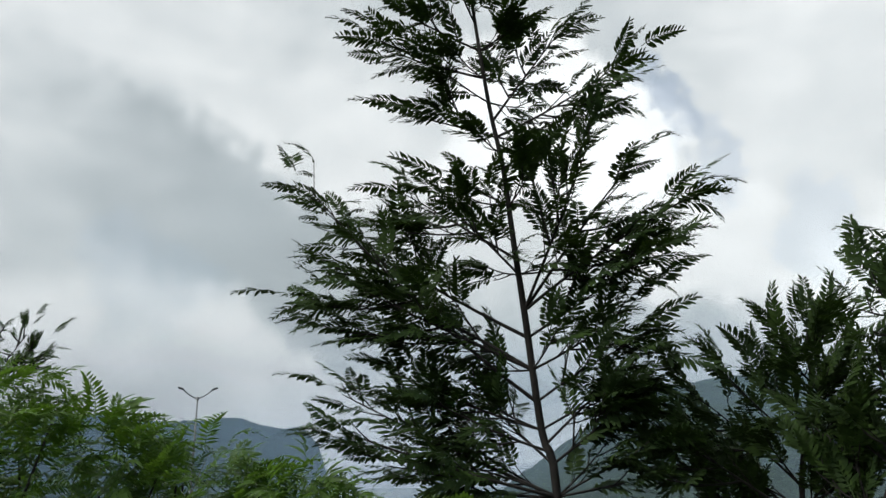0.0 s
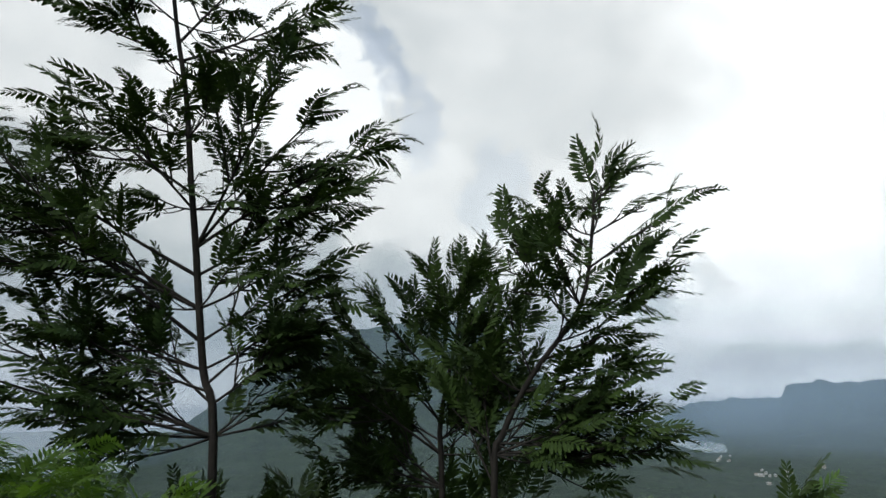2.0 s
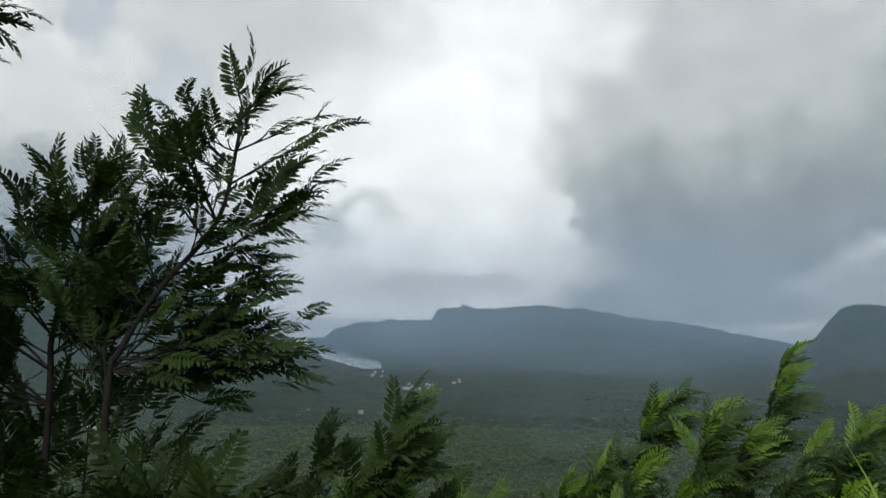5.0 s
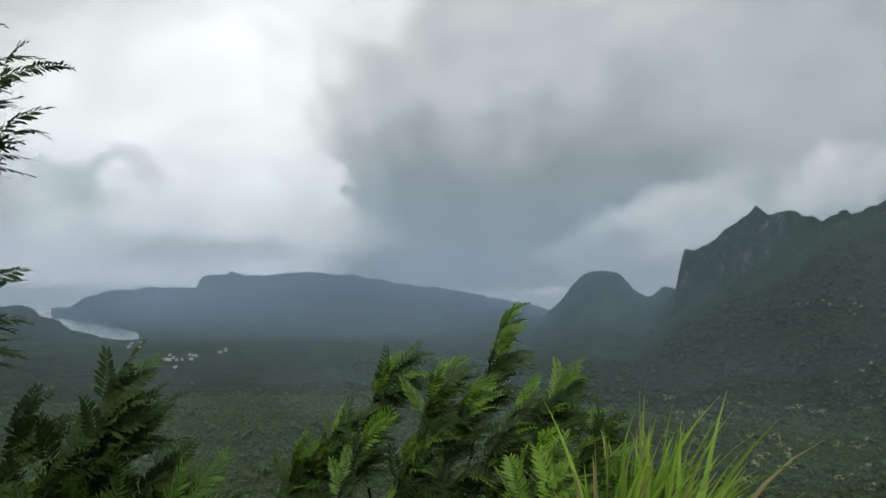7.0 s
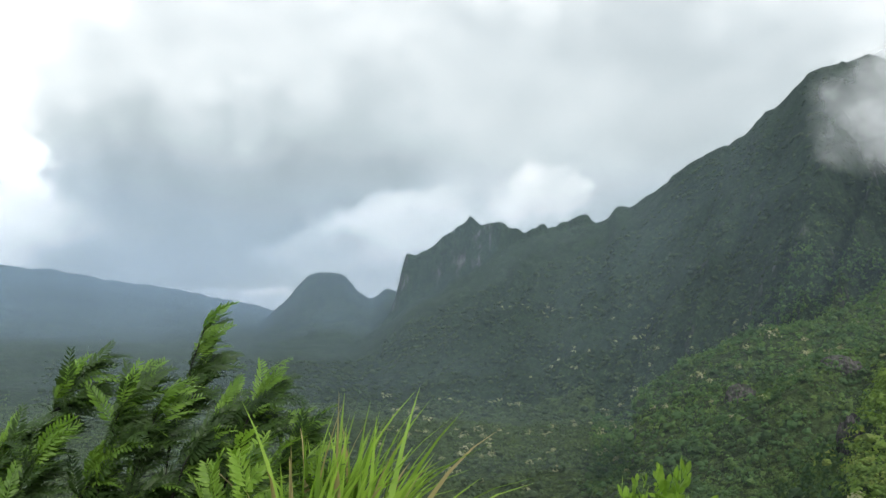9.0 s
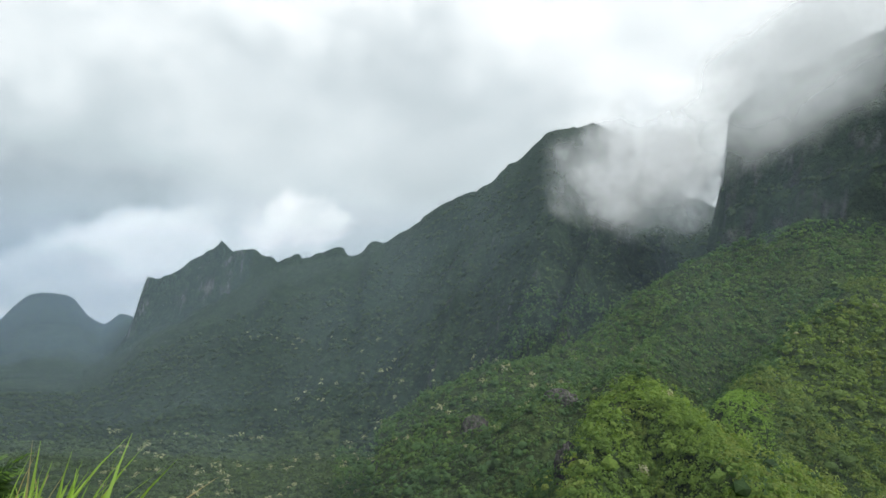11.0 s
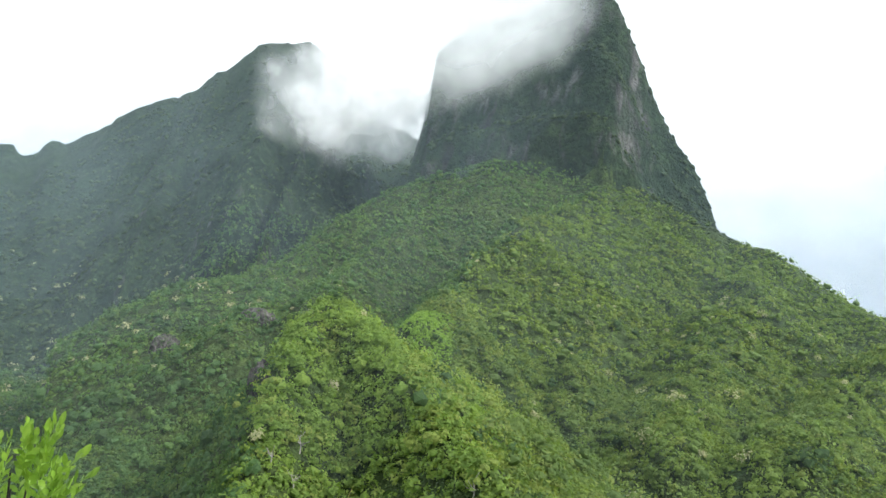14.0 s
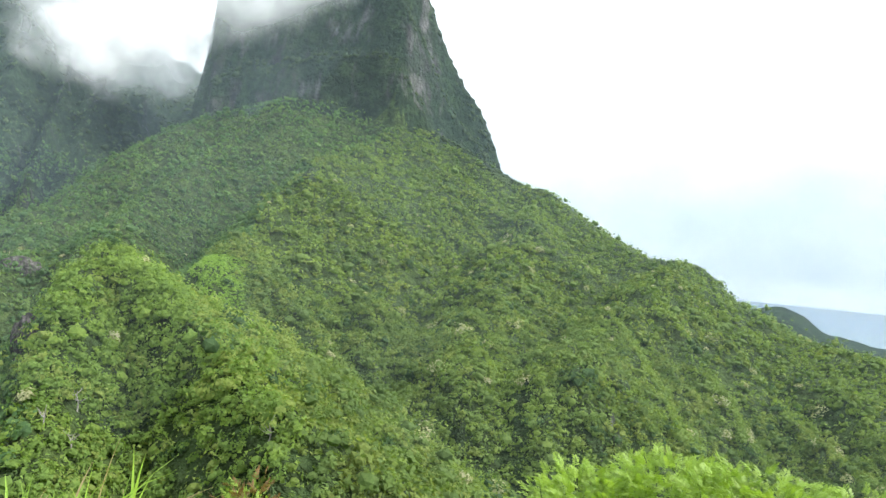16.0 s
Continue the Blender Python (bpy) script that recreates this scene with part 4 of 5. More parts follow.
def feathery_tree(name, label, b, d, trunk, limbs, mats, fronds, seed, thick=0.022, size=(0.15, 0.30), gap=0.085, wind=(0.0, 0.0, 0.0), deep=0.45, bare=0.12, most=300, leaves=(2, 4), shrink=0.84, side=2, crown=10, splay=0.9, climb=0.0, level=1.0):
    """A tree with feathered leaves. trunk: (side, height) pairs; limbs: side and height where each starts and ends."""
    rng = random.Random(seed)
    bark, m = mats, None
    m, z0 = stand(b, d)
    tree = empty(name, m, label, "tree")
    line = smooth_line([(trunk[0][0], 0, 0)] + [(x, rng.uniform(-0.03, 0.03), z - z0) for x, z in trunk])
    part("trunk", as_mesh("trunk", *tube(line, thick, thick * 0.32, 8), bark), tree)
    total, rest = 0, []
    bows = []
    for x0, h0, x1, h1 in limbs:
        h0 = max(h0 - climb * abs(x1 - x0), trunk[0][1])
        p = min(line, key=lambda v: abs(v.z - (h0 - z0))).copy()
        x1, h1 = x0 + (x1 - x0) * shrink, h0 + (h1 - h0) * shrink
        reach = math.hypot(x1 - x0, h1 - h0)
        q = Vector((x1, rng.uniform(-deep, deep) * reach, h1 - z0))
        bow = arc(p, q, (0, rng.uniform(-0.06, 0.06), rng.uniform(-0.08, 0.06) * reach), 9)
        bows.append((bow, reach))
        for k in range(side if reach > 0.45 else 0):
            # side branches off the longer limbs
            s = bow[2 + 2 * k + rng.randint(0, 1)]
            turn = radians(rng.uniform(25, 50)) * (1 if (k + len(bows)) % 2 else -1)
            w = q - p
            w = Vector((w.x * math.cos(turn) - w.z * math.sin(turn), w.y + rng.uniform(-0.25, 0.25), w.x * math.sin(turn) + w.z * math.cos(turn)))
            if w.z < 0:
                w.z *= -0.4
            t = s + w * rng.uniform(0.34, 0.5) * (1 - 0.2 * k)
            bows.append((arc(s, t, (0, 0, -0.05 * reach), 9), reach * 0.42))
    for _ in range(crown):
        # short shoots on the upper stem
        p = line[int(len(line) * rng.uniform(0.3, 0.999))]
        w = Vector((rng.gauss(0, 1), rng.gauss(0, 0.8), rng.uniform(0.1, 0.9))).normalized()
        bows.append((arc(p, p + w * rng.uniform(0.12, 0.36), (0, 0, -0.02), 9), 0.25))
    for bow, reach in bows:
        branch = part("branch", as_mesh("branch", *tube(bow, thick * 0.20 + 0.005 * min(reach, 1.2), 0.0028, 5), bark), tree)
        # side twigs, each with a few leaves, and a tuft at the end
        n = max(3, int(reach / gap))
        for i in range(n + 1):
            t = bare + (1 - bare) * i / n
            j = min(int(t * 8), 7)
            at = bow[j].lerp(bow[j + 1], t * 8 - j)
            along = (bow[j + 1] - bow[j]).normalized()
            off = Vector((rng.gauss(0, 0.8), rng.gauss(0, 1), rng.gauss(0.25, 0.8))).normalized()
            way = (along * rng.uniform(0.8, 1.4) + off * (splay if i < n else 0.1) + Vector(wind)).normalized()
            tip = at + way * rng.uniform(0.06, 0.20) * (0.6 + 0.6 * min(reach, 1.0))
            if i < n:
                part("twig", as_mesh("twig", *tube(arc(at, tip, (0, 0, -0.01), 4), 0.004, 0.002, 4), bark), branch)
            for k in range(rng.randint(*leaves)):
                q = at.lerp(tip, rng.uniform(0.15, 1.0))
                d2 = (way + Vector((rng.gauss(0, 0.55), rng.gauss(0, 0.55), rng.gauss(0.03, 0.5))) * splay + Vector(wind)).normalized()
                d2.z = d2.z * level + 0.04
                up = Vector((rng.gauss(0, 0.4), rng.gauss(-0.2, 0.45), 1))
                mesh, m = rng.choice(fronds), facing(q, d2, up, rng.uniform(*size))
                if total < most and k == 0:
                    part("frond", mesh, tree, m)
                    total += 1
                else:
                    rest.append((mesh, m))
    if rest:
        merged("foliage", rest, fronds[0].materials[0], tree)
    return tree


rng0 = random.Random(11)
# near-black bark and leaves: the silhouette against bright sky is in their colour
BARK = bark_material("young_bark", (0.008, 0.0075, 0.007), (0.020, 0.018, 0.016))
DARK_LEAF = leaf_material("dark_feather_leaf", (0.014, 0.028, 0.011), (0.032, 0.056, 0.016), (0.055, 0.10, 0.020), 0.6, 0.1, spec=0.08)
BRIGHT_LEAF = leaf_material("bright_feather_leaf", (0.035, 0.075, 0.018), (0.09, 0.17, 0.035), (0.16, 0.28, 0.05))
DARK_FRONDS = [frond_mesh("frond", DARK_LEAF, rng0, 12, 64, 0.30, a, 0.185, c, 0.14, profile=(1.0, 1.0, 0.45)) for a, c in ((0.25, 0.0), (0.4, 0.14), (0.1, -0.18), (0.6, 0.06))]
BRIGHT_FRONDS = [frond_mesh("frond", BRIGHT_LEAF, rng0, 14, 58, 0.15, a, 0.23, c) for a, c in ((0.2, 0.1), (0.45, 0.2), (0.3, -0.2))]

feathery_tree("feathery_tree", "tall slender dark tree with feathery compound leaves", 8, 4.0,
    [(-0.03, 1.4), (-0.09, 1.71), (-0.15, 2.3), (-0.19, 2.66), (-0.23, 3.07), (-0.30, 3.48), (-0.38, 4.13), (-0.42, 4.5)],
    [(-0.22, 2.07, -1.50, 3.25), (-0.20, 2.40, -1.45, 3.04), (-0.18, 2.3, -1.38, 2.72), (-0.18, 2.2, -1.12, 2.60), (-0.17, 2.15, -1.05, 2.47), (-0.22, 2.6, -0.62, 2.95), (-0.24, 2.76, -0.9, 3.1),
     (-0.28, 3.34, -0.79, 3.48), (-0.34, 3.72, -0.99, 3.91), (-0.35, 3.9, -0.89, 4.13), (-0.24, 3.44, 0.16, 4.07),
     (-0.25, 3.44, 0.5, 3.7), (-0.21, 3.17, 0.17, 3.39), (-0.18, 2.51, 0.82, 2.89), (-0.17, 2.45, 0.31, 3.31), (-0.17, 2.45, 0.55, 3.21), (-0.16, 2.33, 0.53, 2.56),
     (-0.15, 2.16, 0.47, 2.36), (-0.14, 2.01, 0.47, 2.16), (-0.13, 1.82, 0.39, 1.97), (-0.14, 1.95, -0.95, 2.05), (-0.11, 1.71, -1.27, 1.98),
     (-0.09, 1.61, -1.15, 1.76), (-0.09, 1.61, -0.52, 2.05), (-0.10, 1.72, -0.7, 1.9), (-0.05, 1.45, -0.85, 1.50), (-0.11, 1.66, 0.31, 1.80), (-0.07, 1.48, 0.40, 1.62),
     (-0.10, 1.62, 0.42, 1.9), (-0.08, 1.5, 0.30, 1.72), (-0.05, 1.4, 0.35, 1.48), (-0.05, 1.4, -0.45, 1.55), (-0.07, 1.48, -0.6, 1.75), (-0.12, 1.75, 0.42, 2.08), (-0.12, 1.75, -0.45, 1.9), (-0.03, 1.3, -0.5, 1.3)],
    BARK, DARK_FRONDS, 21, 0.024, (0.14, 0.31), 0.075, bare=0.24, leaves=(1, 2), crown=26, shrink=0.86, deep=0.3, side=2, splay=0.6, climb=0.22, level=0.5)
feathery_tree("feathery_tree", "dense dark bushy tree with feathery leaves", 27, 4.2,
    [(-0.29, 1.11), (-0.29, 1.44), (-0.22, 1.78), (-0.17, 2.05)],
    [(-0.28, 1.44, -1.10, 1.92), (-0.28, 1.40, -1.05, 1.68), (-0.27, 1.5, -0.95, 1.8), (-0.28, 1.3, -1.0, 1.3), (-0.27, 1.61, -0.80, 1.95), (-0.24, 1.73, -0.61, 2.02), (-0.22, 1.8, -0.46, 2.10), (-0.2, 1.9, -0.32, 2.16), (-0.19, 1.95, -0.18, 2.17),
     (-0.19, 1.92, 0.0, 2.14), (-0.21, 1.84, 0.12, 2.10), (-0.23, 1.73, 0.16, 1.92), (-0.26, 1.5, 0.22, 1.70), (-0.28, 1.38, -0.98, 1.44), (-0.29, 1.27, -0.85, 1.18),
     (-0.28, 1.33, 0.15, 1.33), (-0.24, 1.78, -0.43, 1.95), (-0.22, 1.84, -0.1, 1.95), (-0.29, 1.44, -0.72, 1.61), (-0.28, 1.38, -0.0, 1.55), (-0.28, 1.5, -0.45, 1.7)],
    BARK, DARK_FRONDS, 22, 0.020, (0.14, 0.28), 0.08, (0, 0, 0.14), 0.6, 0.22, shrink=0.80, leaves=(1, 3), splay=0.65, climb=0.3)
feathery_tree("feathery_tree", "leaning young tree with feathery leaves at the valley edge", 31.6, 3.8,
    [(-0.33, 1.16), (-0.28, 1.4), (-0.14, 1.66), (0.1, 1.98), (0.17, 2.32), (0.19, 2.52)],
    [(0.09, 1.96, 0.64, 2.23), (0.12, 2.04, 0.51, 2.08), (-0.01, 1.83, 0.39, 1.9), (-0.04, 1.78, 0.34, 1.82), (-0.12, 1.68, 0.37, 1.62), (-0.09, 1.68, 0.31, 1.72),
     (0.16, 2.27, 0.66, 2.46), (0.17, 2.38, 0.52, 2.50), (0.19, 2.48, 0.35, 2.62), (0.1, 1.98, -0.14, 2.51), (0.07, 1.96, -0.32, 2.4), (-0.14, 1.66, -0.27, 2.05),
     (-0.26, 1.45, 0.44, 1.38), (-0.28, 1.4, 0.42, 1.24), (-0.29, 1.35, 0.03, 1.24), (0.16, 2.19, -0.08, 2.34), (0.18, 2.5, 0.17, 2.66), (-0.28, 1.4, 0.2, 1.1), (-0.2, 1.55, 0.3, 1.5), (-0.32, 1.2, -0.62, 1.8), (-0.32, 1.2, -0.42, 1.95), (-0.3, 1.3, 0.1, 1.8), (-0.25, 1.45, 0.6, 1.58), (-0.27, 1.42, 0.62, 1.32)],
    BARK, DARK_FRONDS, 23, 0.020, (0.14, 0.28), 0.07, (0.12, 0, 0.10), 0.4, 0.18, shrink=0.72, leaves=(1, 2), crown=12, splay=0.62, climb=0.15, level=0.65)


def plumed_sapling(name, label, b, d, stems, seed, wind=0.55, shoots=4):
    """A bush of slender stems whose feathered leaves all stream downwind. stems: side and height of three points each."""
    rng = random.Random(seed)
    m, z0 = stand(b, d)
    tree = empty(name, m, label, "tree")
    total, dark, light = 0, [], []
    lines = []
    for x0, h0, x1, h1, x2, h2 in stems:
        y = rng.uniform(-0.3, 0.3)
        line = smooth_line([(0.35 + 0.4 * (x0 - 0.35), y * 0.3, 0), (x0, y, h0 - z0), (x1, y + 0.02, h1 - z0), (x2, y + rng.uniform(-0.05, 0.05), h2 - z0)], 6)
        lines.append((line, 0.012))
        for k in range(shoots):
            p = line[rng.randrange(7, 15)]
            q = p + Vector((rng.uniform(0.02, 0.2), rng.uniform(-0.16, 0.16), rng.uniform(0.08, 0.24)))
            lines.append((arc(p, q, (-0.03, 0, 0), 7), 0.005))
    for line, thick in lines:
        stem = part("branch", as_mesh("branch", *tube(line, thick, 0.003, 6), BARK), tree)
        first = 7 if thick > 0.01 else 1
        n = (len(line) - 1 - first) * 2
        for i in range(n + 1):
            t = first + (len(line) - 1 - first) * i / n
            j = min(int(t), len(line) - 2)
            at = line[j].lerp(line[j + 1], t - j)
            along = (line[j + 1] - line[j]).normalized()
            high = i / n
            for k in range(1 + (i % 2)):
                way = along * rng.uniform(0.5, 1.1) + Vector((wind * rng.uniform(0.5, 1.2), rng.gauss(0, 0.45), rng.gauss(-0.02, 0.28)))
                way += Vector((rng.gauss(0, 0.5), 0, 0)) * (1 - 0.7 * high)
                # sunlit tops and shaded insides are put into the leaf colour
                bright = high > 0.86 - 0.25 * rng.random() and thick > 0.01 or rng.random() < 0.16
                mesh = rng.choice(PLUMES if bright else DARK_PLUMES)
                pm = (mesh, facing(at, way, (rng.gauss(0, 0.4), rng.gauss(-0.4, 0.6), 1), rng.uniform(0.12, 0.27)))
                if total < 300 and k == 0:
                    part("frond", *pm[:1], tree, pm[1])
                    total += 1
                else:
                    (light if bright else dark).append(pm)
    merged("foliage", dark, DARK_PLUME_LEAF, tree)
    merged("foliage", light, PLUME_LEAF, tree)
    return tree


# one leaf in two tones: sun on the tips, shade below, both painted
PLUME_LEAF = leaf_material("sunlit_feather_leaf", (0.07, 0.14, 0.022), (0.15, 0.27, 0.04), (0.22, 0.36, 0.06))
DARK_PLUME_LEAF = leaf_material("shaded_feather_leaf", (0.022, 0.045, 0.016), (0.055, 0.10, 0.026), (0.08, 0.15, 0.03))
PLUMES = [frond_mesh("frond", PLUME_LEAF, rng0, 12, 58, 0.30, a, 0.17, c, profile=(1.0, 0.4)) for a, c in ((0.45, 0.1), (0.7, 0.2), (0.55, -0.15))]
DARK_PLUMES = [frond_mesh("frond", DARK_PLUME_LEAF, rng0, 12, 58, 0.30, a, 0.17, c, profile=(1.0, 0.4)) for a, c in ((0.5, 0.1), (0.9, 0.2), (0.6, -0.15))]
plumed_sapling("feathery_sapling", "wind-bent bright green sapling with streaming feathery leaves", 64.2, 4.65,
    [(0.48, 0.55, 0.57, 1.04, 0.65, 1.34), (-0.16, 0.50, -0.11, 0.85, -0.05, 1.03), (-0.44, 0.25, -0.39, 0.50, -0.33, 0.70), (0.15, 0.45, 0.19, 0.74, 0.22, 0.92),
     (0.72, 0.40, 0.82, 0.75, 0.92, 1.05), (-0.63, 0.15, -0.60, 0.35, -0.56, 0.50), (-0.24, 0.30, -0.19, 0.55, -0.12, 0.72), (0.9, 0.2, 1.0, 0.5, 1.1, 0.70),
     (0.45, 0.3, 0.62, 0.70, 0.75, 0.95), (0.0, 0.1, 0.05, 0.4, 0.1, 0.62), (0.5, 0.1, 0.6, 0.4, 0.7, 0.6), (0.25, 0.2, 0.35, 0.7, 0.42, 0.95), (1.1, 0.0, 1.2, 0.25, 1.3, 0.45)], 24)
feathery_tree("feathery_sapling", "low dark sapling with wind-blown feathery leaves", 40.3, 3.9,
    [(0.10, -0.1), (0.2, 0.3), (0.30, 0.68), (0.36, 0.88)],
    [(0.15, 0.0, 0.75, 0.38), (0.2, 0.2, 0.60, 0.62), (0.2, 0.1, -0.05, 0.9), (0.25, 0.4, 0.50, 0.95), (0.2, 0.2, 0.14, 0.85), (0.1, 0.0, -0.3, 0.6), (0.1, 0.0, 0.35, 0.45), (0.1, 0.0, -0.1, 0.6), (0.25, 0.5, 0.38, 0.95)],
    BARK, DARK_FRONDS * 2 + BRIGHT_FRONDS[:1], 25, 0.016, (0.17, 0.30), 0.08, (0.5, 0, 0.1), 0.5, 0.25, side=1, crown=4)


def spray_mesh(name, mat, rng, leaves=9, long=0.42, broad=0.26, droop=0.5, profile=(0.8, 1.0, 0.7, 0.1), lean=0.25):
    """A twig one metre long along +x with lance-shaped leaves."""
    V, F = [], []

    def rib(t):
        return Vector((t * 0.9, 0.05 * math.sin(4 * t), 0.1 * t - 0.2 * t * t))

    stops = [0.0]
    for i in range(leaves):
        t = 0.15 + 0.85 * i / (leaves - 1)
        stops += [t - 0.012, t + 0.012]
    for t in stops:
        V += [rib(t) + Vector((0, 0.008, 0)), rib(t) - Vector((0, 0.008, 0))]
    for i in range(len(stops) - 1):
        F.append((2 * i, 2 * i + 2, 2 * i + 3, 2 * i + 1))
    for i in range(leaves):
        sgn = 1 if i % 2 else -1
        t = stops[1 + 2 * i]
        a = radians(rng.uniform(30, 75) * (1.15 - t)) * sgn
        way = Vector((math.cos(a), math.sin(a), rng.uniform(-0.3, lean))).normalized()
        side = way.cross(Vector((rng.uniform(-0.5, 0.5), rng.uniform(-0.5, 0.5), 1))).normalized() * -sgn
        k = 0 if sgn > 0 else 1
        i0, i1 = 2 * (1 + 2 * i) + k, 2 * (2 + 2 * i) + k
        l = long * rng.uniform(0.75, 1.2)
        blade(V, F, V[i0].lerp(V[i1], 0.5), way, side, l, l * broad, droop * rng.uniform(0.5, 1.4), profile, (i0, i1))
    return as_mesh(name, [tuple(v) for v in V], F, mat, False)


def star_mesh(name, mat, rng, fingers=7):
    """A palmate leaf, one metre from stalk to tip."""
    V = [Vector((-0.02, 0.02, 0)), Vector((-0.02, -0.02, 0)), Vector((0.05, -0.03, 0)), Vector((0.05, 0.03, 0))]
    F = [(0, 1, 2, 3)]
    for i in range(fingers):
        a = radians(-115 + 230 * i / (fingers - 1))
        l = (0.6 + 0.4 * math.cos(a * 0.7)) * rng.uniform(0.85, 1.1)
        way = Vector((math.cos(a), math.sin(a), rng.uniform(-0.1, 0.15)))
        side = way.cross(Vector((rng.uniform(-0.3, 0.3), rng.uniform(-0.3, 0.3), 1))).normalized()
        blade(V, F, Vector((0.02, 0, 0)), way, side, l, l * 0.24, rng.uniform(0.2, 0.5), (0.8, 1.0, 0.6, 0.06), (3, 2))
    return as_mesh(name, [tuple(v) for v in V], F, mat, False)


def shrub(name, label, b, d, size, top, sprays, mat_stem, seed, count=150, wind=(0, 0, 0), long=(0.22, 0.4), most=150, piece="spray", stems=7, upright=0.3, category="shrub", flatten=1.0):
    """A rounded shrub of leafy sprays on a few stems. size: half width to the side and in depth; top: height above the sea of its top."""
    rng = random.Random(seed)
    m, z0 = stand(b, d)
    ob = empty(name, m, label, category)
    high = top - z0
    for _ in range(stems):
        q = Vector((rng.uniform(-0.7, 0.7) * size[0], rng.uniform(-0.7, 0.7) * size[1], high * rng.uniform(0.6, 0.9)))
        part("stem", as_mesh("stem", *tube(arc((q.x * 0.15, q.y * 0.15, 0), q, (q.x * 0.1, 0, 0.08 * high), 6), 0.012, 0.004, 5), mat_stem), ob)
    rest = []
    for i in range(count):
        w, h = rng.uniform(0, 2 * math.pi), rng.uniform(0.05, 1.0)
        k = math.sqrt(max(0.0, 1 - (h * 0.92) ** 2)) * rng.uniform(0.55, 1.0)
        at = Vector((math.cos(w) * k * size[0], math.sin(w) * k * size[1], high * (1 - flatten + flatten * (0.35 + 0.65 * h)) * rng.uniform(0.86, 0.97)))
        way = Vector((math.cos(w) * k * 1.2, math.sin(w) * k * 1.2, upright + 0.5 * h)) + Vector((rng.gauss(0, 0.35), rng.gauss(0, 0.35), rng.gauss(0, 0.3))) + Vector(wind)
        up = Vector((rng.gauss(0, 0.4), rng.gauss(0, 0.4), 1))
        pm = (rng.choice(sprays), facing(at, way, up, rng.uniform(*long)))
        if i < most:
            part(piece, pm[0], ob, pm[1])
        else:
            rest.append(pm)
    if rest:
        merged("foliage", rest, sprays[0].materials[0], ob)
    return ob


def grass_clump(name, label, b, d, width, mats, seed, blades=70, long=(0.8, 1.3), lean=(0.35, 0, 0), thin=0.022, centre=0.0):
    rng = random.Random(seed)
    m, z0 = stand(b, d)
    ob = empty(name, m, label, "grass")
    for i in range(blades):
        V, F = [], []
        base = Vector((centre + rng.uniform(-0.5, 0.5) * width, rng.uniform(-0.2, 0.2), 0))
        l = rng.uniform(*long)
        out = Vector((rng.gauss(0, 0.15), rng.gauss(0, 0.15), 0)) + Vector(lean) * rng.uniform(-0.3, 1.4)
        side = Vector((rng.gauss(0, 1), rng.gauss(0, 1), 0)).normalized()
        bend = rng.uniform(0.35, 1.0)
        n = 9
        for k in range(n):
            t = k / (n - 1)
            c = base + Vector((0, 0, l)) * (t - 0.30 * bend * t ** 3) + out * l * (0.25 * t + 0.9 * bend * t * t)
            w = thin * (0.6 + 0.9 * t * (1 - t) * 2) * (1 - t ** 3) + 0.0012
            fold = Vector((0, 0, w * 0.4))
            V += [c + side * w / 2 + fold, c, c - side * w / 2 + fold]
        for k in range(n - 1):
            F += [(3 * k, 3 * k + 3, 3 * k + 4, 3 * k + 1), (3 * k + 1, 3 * k + 4, 3 * k + 5, 3 * k + 2)]
        part("blade", as_mesh("blade", [tuple(v) for v in V], F, rng.choice(mats), True), ob)
    return ob


FERN_LEAF = leaf_material("fern_leaf", (0.036, 0.078, 0.018), (0.095, 0.175, 0.034), (0.14, 0.24, 0.05))
VINE_LEAF = leaf_material("vine_leaf", (0.042, 0.086, 0.021), (0.10, 0.175, 0.038), (0.15, 0.25, 0.06))
LIME_LEAF = leaf_material("lime_leaf", (0.10, 0.19, 0.03), (0.20, 0.33, 0.05), (0.28, 0.40, 0.08))
CANOPY_LEAF = leaf_material("canopy_leaf", (0.12, 0.20, 0.03), (0.22, 0.33, 0.05), (0.30, 0.40, 0.08))
RUST_LEAF = leaf_material("rust_leaf", (0.10, 0.085, 0.03), (0.20, 0.095, 0.035), (0.09, 0.11, 0.03))
GRASS = leaf_material("tall_grass", (0.09, 0.17, 0.03), (0.18, 0.29, 0.05), (0.26, 0.36, 0.08), 0.4, 0.4, 3.0)
BRIGHT_GRASS = leaf_material("bright_grass", (0.15, 0.26, 0.04), (0.27, 0.42, 0.07), (0.34, 0.46, 0.10), 0.4, 0.4, 3.0)
DRY_GRASS = leaf_material("dry_grass", (0.22, 0.19, 0.09), (0.36, 0.30, 0.16), (0.30, 0.26, 0.12), 0.6, 0.3, 3.0)
FERNS = [frond_mesh("frond", FERN_LEAF, rng0, 12, 70, 0.30, a, 0.22, c, 0.08, (1.0, 0.2)) for a, c in ((0.8, 0.1), (1.1, -0.15), (0.5, 0.2))]
LIMEFERNS = [frond_mesh("frond", LIME_LEAF, rng0, 13, 66, 0.26, a, 0.24, c, 0.08) for a, c in ((0.5, 0.1), (0.7, -0.15))]
VINES = [spray_mesh("spray", VINE_LEAF, rng0, 9, 0.40, 0.24, 0.7), spray_mesh("spray", VINE_LEAF, rng0, 8, 0.5, 0.18, 0.9)]
STARS = [star_mesh("leaf", LIME_LEAF, rng0), star_mesh("leaf", VINE_LEAF, rng0, 6), star_mesh("leaf", LIME_LEAF, rng0, 5)]
